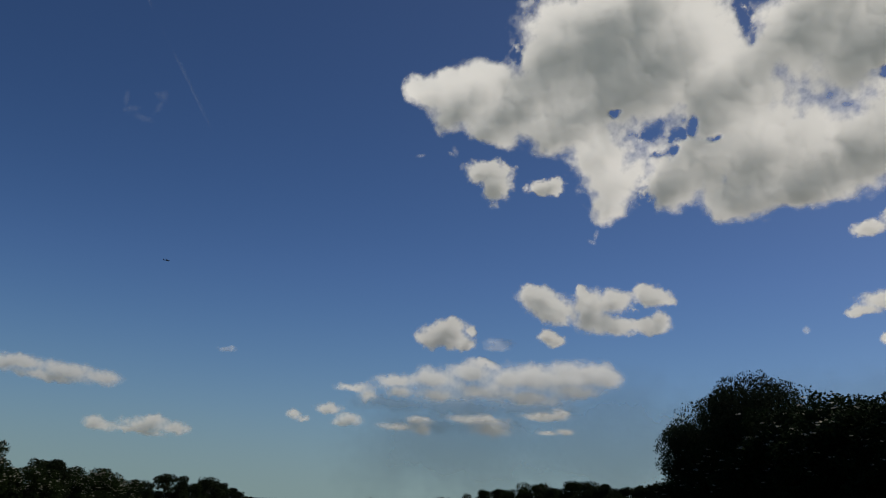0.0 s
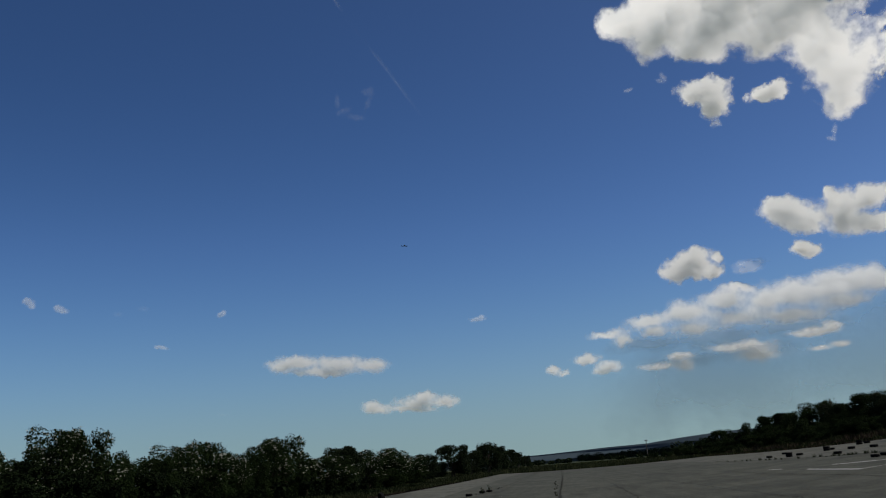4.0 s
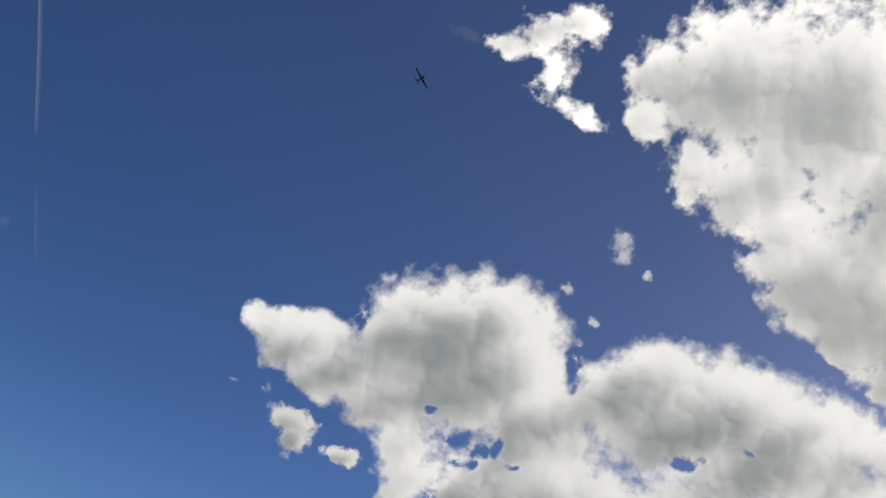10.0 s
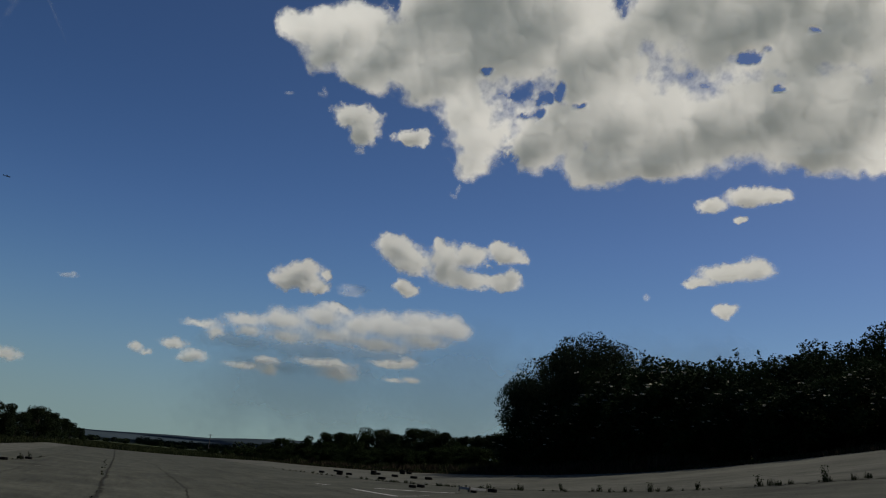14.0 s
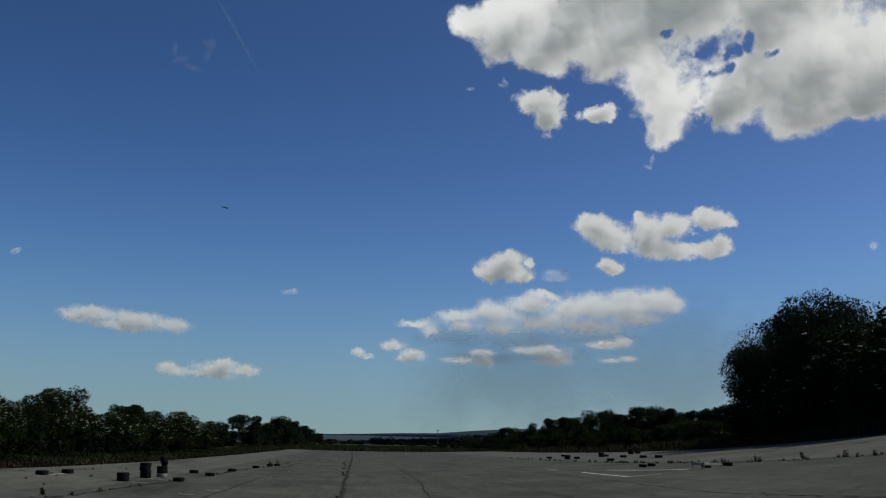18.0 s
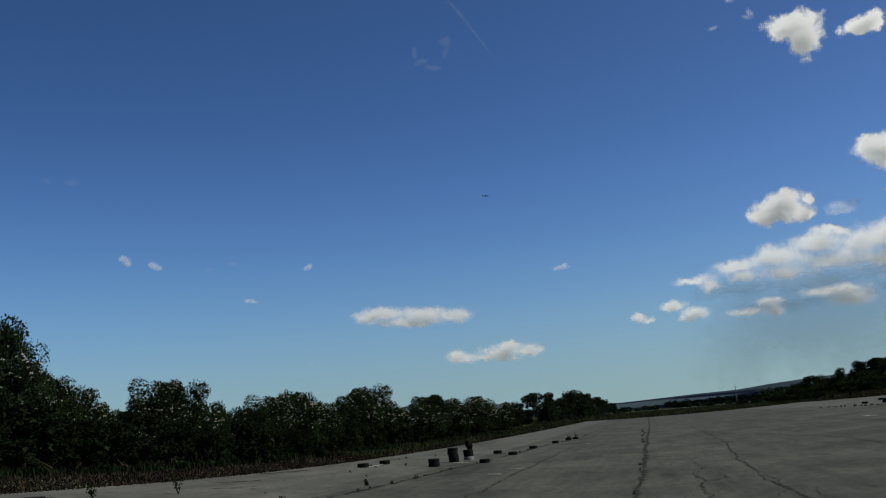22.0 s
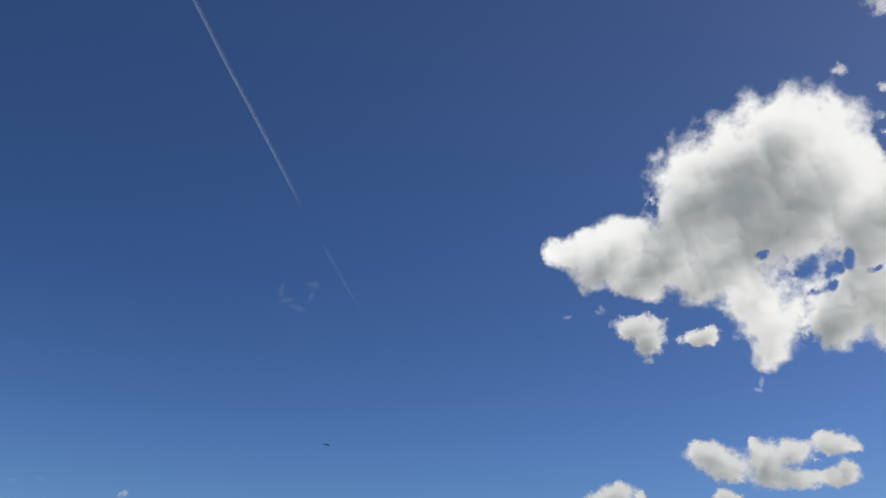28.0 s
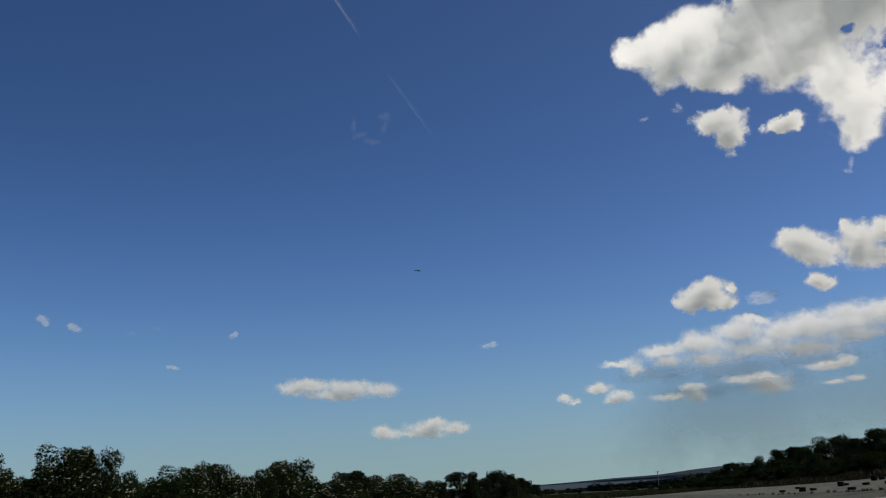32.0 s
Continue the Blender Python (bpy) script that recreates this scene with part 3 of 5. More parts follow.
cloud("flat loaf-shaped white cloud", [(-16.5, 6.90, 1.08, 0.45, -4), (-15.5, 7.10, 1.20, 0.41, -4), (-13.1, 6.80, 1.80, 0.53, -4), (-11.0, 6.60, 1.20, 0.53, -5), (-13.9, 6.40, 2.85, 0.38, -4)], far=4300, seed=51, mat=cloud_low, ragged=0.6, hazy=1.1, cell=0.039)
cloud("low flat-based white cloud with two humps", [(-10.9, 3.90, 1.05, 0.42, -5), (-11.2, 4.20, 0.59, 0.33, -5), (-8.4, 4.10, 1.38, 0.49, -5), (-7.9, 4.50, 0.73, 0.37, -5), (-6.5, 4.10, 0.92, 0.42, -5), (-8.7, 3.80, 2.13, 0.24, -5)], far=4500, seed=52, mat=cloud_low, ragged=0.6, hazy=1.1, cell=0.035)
cloud("tiny white cloud fleck", [(-4.2, 9.1, 0.5, 0.18, 1), (-3.9, 9.2, 0.2, 0.16, 1)], far=4300, seed=53, mat=cloud_fleck, ragged=1.3, cell=0.027)
cloud("tiny white cloud fleck", [(-20.2, 10.25, 0.26, 0.16, 20), (-20.05, 10.35, 0.16, 0.17, -5)], far=4300, seed=54, mat=cloud_fleck, ragged=1.3, cell=0.027)
cloud("tiny white cloud fleck", [(-31.2, 11.1, 0.34, 0.22, -12), (-31.0, 10.9, 0.24, 0.2, -7), (-29.4, 10.6, 0.42, 0.2, -12), (-29.6, 10.75, 0.2, 0.16, -4)], far=4300, seed=55, mat=cloud_fleck, ragged=1.3, cell=0.027)
cloud("tiny flat cloud fleck", [(-23.8, 8.35, 0.42, 0.12, -8)], far=4300, seed=56, mat=cloud_fleck, ragged=1.3, cell=0.027)
cloud("faint thin cloud streaks", [(-26.3, 10.4, 0.31, 0.16, -3), (-24.8, 10.7, 0.39, 0.16, -3)], far=4300, seed=57, mat=cloud_veil, cell=0.031)
cloud("faint tiny cloud fleck", [(-35.6, 15.7, 0.31, 0.23, -5), (-34.2, 15.6, 0.39, 0.23, -3)], far=4000, seed=58, mat=cloud_veil, cell=0.039)
cloud("faint streaks of haze low over the hedge", [(-33.4, 5.3, 0.47, 0.08, -2), (-20.2, 4.2, 0.47, 0.08, -5)], far=4500, seed=59, mat=cloud_veil, cell=0.031)
cloud("small torn white cloud below the huge cloud", [(11.6, 21.60, 1.36, 0.57, -2), (12.2, 20.60, 0.93, 1.14, -2), (10.9, 21.10, 0.72, 0.43, -2)], far=3900, seed=61, mat=cloud_small, cell=0.039, ragged=1.0, hazy=0.3)
cloud("small white cloud puff below the huge cloud", [(15.3, 20.50, 1.00, 0.43, -3), (16.0, 20.70, 0.72, 0.50, -2)], far=3900, seed=62, mat=cloud_small, cell=0.039, ragged=1.2)
cloud("tiny cloud tufts below the huge cloud", [(9.3, 22.6, 0.18, 0.34, 25), (9.1, 22.4, 0.3, 0.14, -20), (7, 22.2, 0.3, 0.14, 15)], far=3900, seed=63, mat=cloud_wisp, cell=0.027, ragged=1.3)
cloud("small frayed tail under the huge cloud", [(18.8, 17.6, 0.14, 0.42, -12), (18.55, 17.2, 0.3, 0.13, -25)], far=3900, seed=64, mat=cloud_wisp, cell=0.027, ragged=1.3)
cloud("small bright cloud strip with three humps", [(35.1, 17.5, 0.93, 0.47, 5), (37.4, 18.1, 1.4, 0.62, 4), (39, 18.1, 0.93, 0.39, 4), (36.9, 16.7, 0.47, 0.23, 4)], far=3600, seed=65, mat=cloud_small, cell=0.039, ragged=0.7, hazy=0.3)
cloud("small flat-based bright cloud", [(34.5, 12.8, 1.17, 0.31, 3), (36.2, 13.5, 2.02, 0.62, 3), (38, 13.8, 1.01, 0.62, 4)], far=3900, seed=66, mat=cloud_small, cell=0.039, ragged=0.7, hazy=0.3)
cloud("small round bright cloud", [(36.1, 11.2, 0.78, 0.54, 3)], far=4000, seed=67, mat=cloud_small, cell=0.039, ragged=0.7, hazy=0.3)
cloud("tiny faint cloud fleck", [(31.4, 11.8, 0.23, 0.23, 5)], far=4000, seed=68, mat=cloud_faint, cell=0.031)
cloud("pale hazy cloud bank over the trees", [(54.4, 18.6, 1.9, 0.6, 4), (52.4, 17.2, 2.0, 0.8, 8), (54.2, 16.4, 2.4, 1.5, 8), (50.4, 15.8, 1.7, 0.6, 9), (56.5, 17.5, 2.0, 1.6, 6)], far=4200, seed=69, mat=cloud_haze, cell=0.054, hazy=0.6)
cloud("faint thin veil beside the vapour trail", [(-12.0, 22.6, 0.5, 0.22, 20), (-11.3, 22.2, 0.7, 0.2, -8), (-10.4, 23.0, 0.2, 0.5, -20), (-10.3, 23.7, 0.42, 0.28, 10), (-12.4, 23.2, 0.16, 0.5, 0)], far=4000, seed=70, mat=cloud_veil, cell=0.039, ragged=1.4)
# ---------------------------------------------------------------- ground


def grid_sheet(name, xs, ys, lift, mat, label, bed=0.0):
    xx, yy = np.meshgrid(np.array(xs, float), np.array(ys, float))
    zz = heights(xx, yy) + lift
    if bed:
        # the bed under the paving lies deeper
        zz = zz - bed * ((xx > -11.0) & (xx < 28.4) & (np.abs(yy - 62) < 120))
    n, m = len(ys), len(xs)
    idx = np.arange(n * m).reshape(n, m)
    f = np.stack([idx[:-1, :-1].ravel(), idx[:-1, 1:].ravel(), idx[1:, 1:].ravel(), idx[1:, :-1].ravel()], 1)
    me = mesh_from(name, np.stack([xx.ravel(), yy.ravel(), zz.ravel()], 1), f, mat, True)
    return tagged(new(name, me), label, kind="structure")


def spread(reach, first, growth):
    out, step = [0.0], first
    while out[-1] < reach:
        out.append(out[-1] + step)
        step *= growth
    return [-v for v in out[:0:-1]] + out


near_y = [v for v in range(-60, 51, 1)] + [50 + 2.5 * i for i in range(1, 55)]
grid_sheet("ground", spread(4800, 1.5, 1.09), spread(4800, 1.5, 1.09), -0.02, grass_land, "rough green and straw-coloured grassland", 0.5)
grid_sheet("runway", [-7 + 0.5 * i for i in range(49)], near_y, 0.0, asphalt, "worn grey asphalt runway with cracks")
grid_sheet("pavement_left", [-11.4 + 0.5 * i for i in range(9)] + [-7.0], near_y, 0.004, concrete, "pale weathered concrete strip beside the runway")
grid_sheet("pavement_right", [17.0 + 0.5 * i for i in range(25)], near_y, 0.004, concrete, "pale weathered concrete apron beside the runway")

# hills on the skyline


def hill_range(seed, far, tops, amp, mat, label):
    n = 220
    az = np.radians(np.linspace(-70, 75, n))
    el = np.interp(np.degrees(az), [t[0] for t in tops], [t[1] for t in tops])
    top = np.radians(el) * far + amp * fbm(np.linspace(0, 16, n), np.zeros(n), 4, seed)
    rows_ = []
    for q, s in ((0.78, -0.05), (0.84, 0.22), (0.89, 0.5), (0.94, 0.8), (0.98, 0.97), (1.0, 1.0), (1.05, 0.6)):
        r = far * q
        wave = 1 + 0.25 * fbm(np.linspace(0, 20, n) + 7 * q, np.full(n, 9 * q), 3, seed + 4) * (s < 0.99)
        rows_.append(np.stack([np.sin(az) * r, np.cos(az) * r, heights(np.sin(az) * r, np.cos(az) * r) + top * s * wave], 1))
    v = np.concatenate(rows_)
    idx = np.arange(len(v)).reshape(len(rows_), n)
    f = np.stack([idx[:-1, :-1].ravel(), idx[:-1, 1:].ravel(), idx[1:, 1:].ravel(), idx[1:, :-1].ravel()], 1)
    return tagged(new("backdrop_hills", mesh_from("backdrop_hills", v, f, mat, True)), label, kind="structure")


hill_range(5, 3800, ((-54.4, 0.47), (-6.2, 0.43), (-1.2, 0.53), (2.3, 0.66), (5.4, 0.74), (7.8, 0.89), (10.9, 0.97), (58.3, 1.01)), 5, hazed_hill, "hazy blue-green hills with pale fields on the skyline")
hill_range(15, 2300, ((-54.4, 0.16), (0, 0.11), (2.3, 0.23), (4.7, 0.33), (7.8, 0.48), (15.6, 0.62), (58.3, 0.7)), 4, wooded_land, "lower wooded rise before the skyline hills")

# ---------------------------------------------------------------- runway joints, cracks and paint


def ribbon(name, pts, width, mat, label, parent=None, jitter=0.05, lift=0.008, step=0.16, seed=0, rugged=True):
    """A thin uneven strip laid along a line on the ground."""
    rnd = random.Random(seed)
    line = []
    for (x0, y0), (x1, y1) in zip(pts, pts[1:]):
        n = max(2, int(math.hypot(x1 - x0, y1 - y0) / step))
        line += [(x0 + (x1 - x0) * i / n, y0 + (y1 - y0) * i / n) for i in range(n)]
    line.append(pts[-1])
    verts, faces, drift = [], [], 0.0
    for i, (x, y) in enumerate(line):
        a, b = line[max(i - 1, 0)], line[min(i + 1, len(line) - 1)]
        d = Vector((b[0] - a[0], b[1] - a[1]))
        d = d.normalized() if d.length else Vector((0, 1))
        drift = 0.86 * drift + rnd.uniform(-jitter, jitter) * 0.75
        w = width * max(0.08, rnd.uniform(0.0, 1.0) ** 1.6) * 0.5 if rugged else width * rnd.uniform(0.8, 1.0) * 0.5
        for s in (-1, 1):
            px, py = x - d.y * (s * w + drift), y + d.x * (s * w + drift)
            verts.append((px, py, height(px, py) + lift))
    faces = [(2 * i, 2 * i + 1, 2 * i + 3, 2 * i + 2) for i in range(len(line) - 1)]
    ob = new(name, mesh_from(name, verts, faces, mat))
    return tagged(ob, label, kind="structure")


ribbon("joint_left", [(-6.75, -50), (-6.7, 16), (-6.4, 30), (-5.6, 50), (-4.6, 65), (-4.2, 90), (-4.1, 184)], 0.2, crack_dirt, "dirt-filled joint between asphalt and concrete", seed=1, lift=0.012)
ribbon("joint_right", [(9.2, -25), (9.2, 18), (9.1, 22.5), (9.8, 33.6), (10.4, 60), (11.2, 180)], 0.13, crack_dirt, "dark dirt-filled runway joint", seed=2)
ribbon("joint_weedy", [(16.6, -25), (16.6, 51), (17.1, 180)], 0.2, crack_dirt, "weedy joint beside the concrete apron", seed=3, lift=0.012)
ribbon("crack_centre", [(-0.28, 5), (-0.27, 20), (-0.2, 26), (-0.1, 45), (0.3, 90), (0.5, 184)], 0.24, crack_dirt, "wide dark crack along the runway", jitter=0.035, seed=4)
ribbon("crack_thin", [(0.8, 8), (0.93, 17.4), (1.1, 23), (1.44, 31)], 0.07, crack_dirt, "thin branching crack", jitter=0.1, seed=5)
ribbon("crack_long", [(2.4, 5), (2.36, 15.7), (2.3, 20), (2.42, 27), (3.1, 40), (3.3, 57), (3.6, 103), (3.8, 184)], 0.1, crack_dirt, "long dark crack along the runway", jitter=0.035, seed=6)
ribbon("crack_seam", [(-3.9, 10.3), (-3.8, 77.2), (-3.7, 184)], 0.09, crack_dirt, "thin seam along the runway", jitter=0.05, seed=7)
ribbon("crack_seam_right", [(6.3, 10.3), (6.4, 77.2), (6.5, 184)], 0.08, crack_dirt, "thin seam along the runway", jitter=0.05, seed=8)
for i, (a, b) in enumerate((((2.8, 27), (5.6, 30.9)), ((2.7, 21.9), (6.5, 19.9)), ((-0.3, 25.7), (-2.6, 23.2)), ((4.0, 36), (8.5, 38.6)),
                            ((-0.2, 38.6), (2.8, 42.4)), ((3.2, 16.7), (5.0, 14.1)), ((5.5, 24.4), (9.8, 28.3)), ((-6.9, 25.7), (-4.2, 21.9)),
                            ((-3.0, 33.4), (-1.0, 43.7)), ((6.8, 51.4), (10.2, 46.3)), ((10, 30.9), (14.0, 28.3)), ((12, 38.6), (16.8, 34.7)),
                            ((-11, 21.9), (-7.2, 19.3)), ((-10.8, 35.4), (-9, 30.9)), ((18, 28.3), (25, 30.9)), ((19, 38.6), (28, 39.9)))):
    mid = ((a[0] + b[0]) / 2 + 0.3, (a[1] + b[1]) / 2 - 0.5)
    ribbon("crack_cross", [a, mid, b], 0.045, crack_dirt, "crooked hairline crack in the paving", jitter=0.11, seed=20 + i, lift=0.012)

wander = random.Random(41)
for i in range(46):
    x, y = wander.uniform(-6.3, 15.5), 11 + 51 * wander.random() ** 1.5
    way_, line_ = wander.uniform(0, 2 * math.pi), [(x, y)]
    for k in range(wander.randint(3, 7)):
        way_ += wander.uniform(-0.7, 0.7)
        x, y = x + 0.55 * math.cos(way_), y + 0.8 * math.sin(way_)
        line_.append((x, y))
    ribbon("crack_cross", line_, 0.05, crack_dirt, "crooked hairline crack in the asphalt", jitter=0.05, seed=700 + i, lift=0.013)

for i, pts in enumerate(([(11.3, 44.5), (11.0, 36.0)], [(11.0, 36.0), (12.2, 35.6)], [(12.6, 45.2), (13.9, 37.0)], [(11.1, 52.0), (11.4, 50.0)],
                         [(-9.6, 31.3), (-9.6, 32.9)], [(-7.2, 34.2), (-6.6, 34.4)], [(-7.0, 31.2), (-6.5, 31.2)], [(-4.7, 27.0), (-4.3, 27.0)],
                         [(-4.4, 29.8), (-4.0, 29.8)], [(-3.6, 51.0), (-3.1, 51.0)], [(-6.9, 36.0), (-6.3, 36.2)])):
    ribbon("paint_line", pts, 0.17 if i < 4 else 0.09, white_paint, "worn white paint line on the runway", jitter=0.006, lift=0.014, step=0.5, rugged=False, seed=60 + i)

# ---------------------------------------------------------------- tyres


def tyre_mesh():
    prof = [(-0.09, 0.20), (-0.105, 0.235), (-0.11, 0.28), (-0.095, 0.312), (-0.06, 0.322), (0.06, 0.322), (0.095, 0.312),
            (0.11, 0.28), (0.105, 0.235), (0.09, 0.20), (0.07, 0.215), (0.085, 0.25), (0.085, 0.28), (0.06, 0.295),
            (-0.06, 0.295), (-0.085, 0.28), (-0.085, 0.25), (-0.07, 0.215)]
    n, m = 40, len(prof)
    v, f = [], []
    for i in range(n):
        a = 2 * math.pi * i / n
        for j, (z, r) in enumerate(prof):
            if j in (4, 5) and i % 2:
                r -= 0.008
            v.append((r * math.cos(a), r * math.sin(a), z))
    for i in range(n):
        for j in range(m):
            f.append((i * m + j, ((i + 1) % n) * m + j, ((i + 1) % n) * m + (j + 1) % m, i * m + (j + 1) % m))
    return mesh_from("tyre", v, f, rubber)


TYRE = tyre_mesh()
TYRE_PALE = TYRE.copy()
TYRE_PALE.materials.clear()
TYRE_PALE.materials.append(white_rubber)
trnd = random.Random(5)


def tyre(x, y, level=0, lean=0.0, stand=False, pale=False, scale=0.62, label="", base=None):
    ob = new("tyre", TYRE_PALE if pale else TYRE)
    z = height(x, y) + (0.014 if base is None else base) + (0.105 + 0.215 * level) * scale
    turn = trnd.uniform(0, 360)
    if stand:
        ob.matrix_world = pose(x, y, height(x, y) + base, 90 + lean, 0, 128) @ Matrix.Diagonal((scale, scale, scale, 1))
    else:
        ob.matrix_world = pose(x + trnd.uniform(-0.02, 0.02), y + trnd.uniform(-0.02, 0.02), z, lean, 0, turn) @ Matrix.Diagonal((scale, scale, scale, 1))
    return tagged(ob, label or "worn black rubber tyre lying flat on the concrete", "tyre", "tyres beside the runway")


for x, y in ((-9.75, 13.3), (-9.68, 30.8), (-9.61, 33.3), (-5.99, 34.0), (-6.79, 42.3), (-5.79, 40.3), (-5.76, 47.1), (-5.31, 54.5), (-4.98, 60.3), (-4.6, 61.2)):
    tyre(x, y)
for lvl in range(2):
    tyre(-7.35, 31.6, lvl, label="black tyre in a low stack of two")
for lvl in range(4):
    tyre(-7.32, 34.8, lvl, label="black tyre in a tall stack of four")
tyre(-7.06, 36.5, 0, pale=True, label="white-painted tyre at the foot of a stack")
for lvl in (1, 2):
    tyre(-7.06, 36.5, lvl, label="black tyre in a stack with a white one")
tyre(-7.01, 36.5, stand=True, lean=-12, base=0.41 + 0.19, label="black tyre propped upright on a stack")
for x, y in ((18.3, 84.0), (21.3, 91.2), (18.9, 76.2), (21.84, 77.8), (17.64, 61.7), (20.82, 69.3), (25.4, 80.3), (20.42, 63.3), (20.18, 59.4)):
    tyre(x, y, scale=0.8)
for x, y in ((18.1, 76.2), (21.3, 77.2), (24.9, 80.6)):
    for lvl in range(2):
        tyre(x, y, lvl, scale=0.8, label="black tyre in a low stack of two")
tyre(14.5, 45.0)
tyre(14.97, 45.1)
tyre(14.49, 36.7, label="black tyre lying inside a low wooden frame")
tyre(15.1, 36.0, label="black tyre beside a low wooden frame")


def bar(bm, a, b, w, h):
    """A squared timber from a to b."""
    a, b = Vector(a), Vector(b)
    d = (b - a)
    turn = d.to_track_quat('X', 'Z').to_matrix().to_4x4()
    bmesh.ops.create_cube(bm, size=1.0, matrix=Matrix.Translation((a + b) / 2) @ turn @ Matrix.Diagonal((d.length, w, h, 1)))


def start_box():
    """A low frame of worn boards on short legs."""
    base = new("start_frame")
    base.matrix_world = pose(14.49, 36.7, height(14.49, 36.7) + 0.012, 0, 0, 25)
    for name, a, b in (("board", (-0.5, -0.3, 0.15), (0.5, -0.3, 0.15)), ("board", (-0.5, 0.3, 0.15), (0.5, 0.3, 0.15)),
                       ("board", (-0.5, -0.3, 0.15), (-0.5, 0.3, 0.15)), ("board", (0.5, -0.3, 0.15), (0.5, 0.3, 0.15))):
        bm = bmesh.new()
        bar(bm, a, b, 0.04, 0.1)
        bmesh.ops.bevel(bm, geom=bm.edges[:], offset=0.006, segments=1, affect='EDGES')
        part(name, bm, worn_board, base)
    for x in (-0.5, 0.5):
        for y in (-0.3, 0.3):
            bm = bmesh.new()
            bar(bm, (x, y, 0.0), (x, y, 0.21), 0.05, 0.05)
            part("leg", bm, grey_wood, base)
    return tagged(base, "low frame of worn grey-white boards on the runway", "frame")


start_box()

# ---------------------------------------------------------------- plants


def leaves(centres, size, rng, flatness=0.5, long=1.7):
    """Many folded leaves, one island each, at the given places."""
    n = len(centres)
    d = rng.normal(size=(n, 3))
    d[:, 2] *= 0.7
    d /= np.linalg.norm(d, axis=1, keepdims=True)
    s = rng.normal(size=(n, 3))
    s -= d * np.sum(s * d, 1, keepdims=True)
    s /= np.linalg.norm(s, axis=1, keepdims=True)
    up = np.cross(d, s)
    k = (size * rng.uniform(0.6, 1.4, n))[:, None]
    v = np.stack([centres - d * k * long * 0.5, centres + s * k * 0.5 + up * k * 0.12, centres + d * k * long * 0.5, centres - s * k * 0.5 + up * k * 0.12], 1)
    idx = np.arange(n)[:, None] * 4
    return v.reshape(-1, 3), np.concatenate([idx + np.array((0, 1, 2)), idx + np.array((0, 2, 3))], 0)


def limb_tube(v, f, a, b, ra, rb, sides=6):
    a, b = np.array(a, float), np.array(b, float)
    d = b - a
    d = d / (np.linalg.norm(d) + 1e-9)
    s = np.cross(d, (0.3, 0.9, 0.1))
    s /= np.linalg.norm(s)
    t = np.cross(d, s)
    o = len(v)
    for c, r in ((a, ra), (b, rb)):
        for i in range(sides):
            w = 2 * math.pi * i / sides
            v.append(tuple(c + r * (math.cos(w) * s + math.sin(w) * t)))
    for i in range(sides):
        f.append((o + i, o + (i + 1) % sides, o + sides + (i + 1) % sides, o + sides + i))


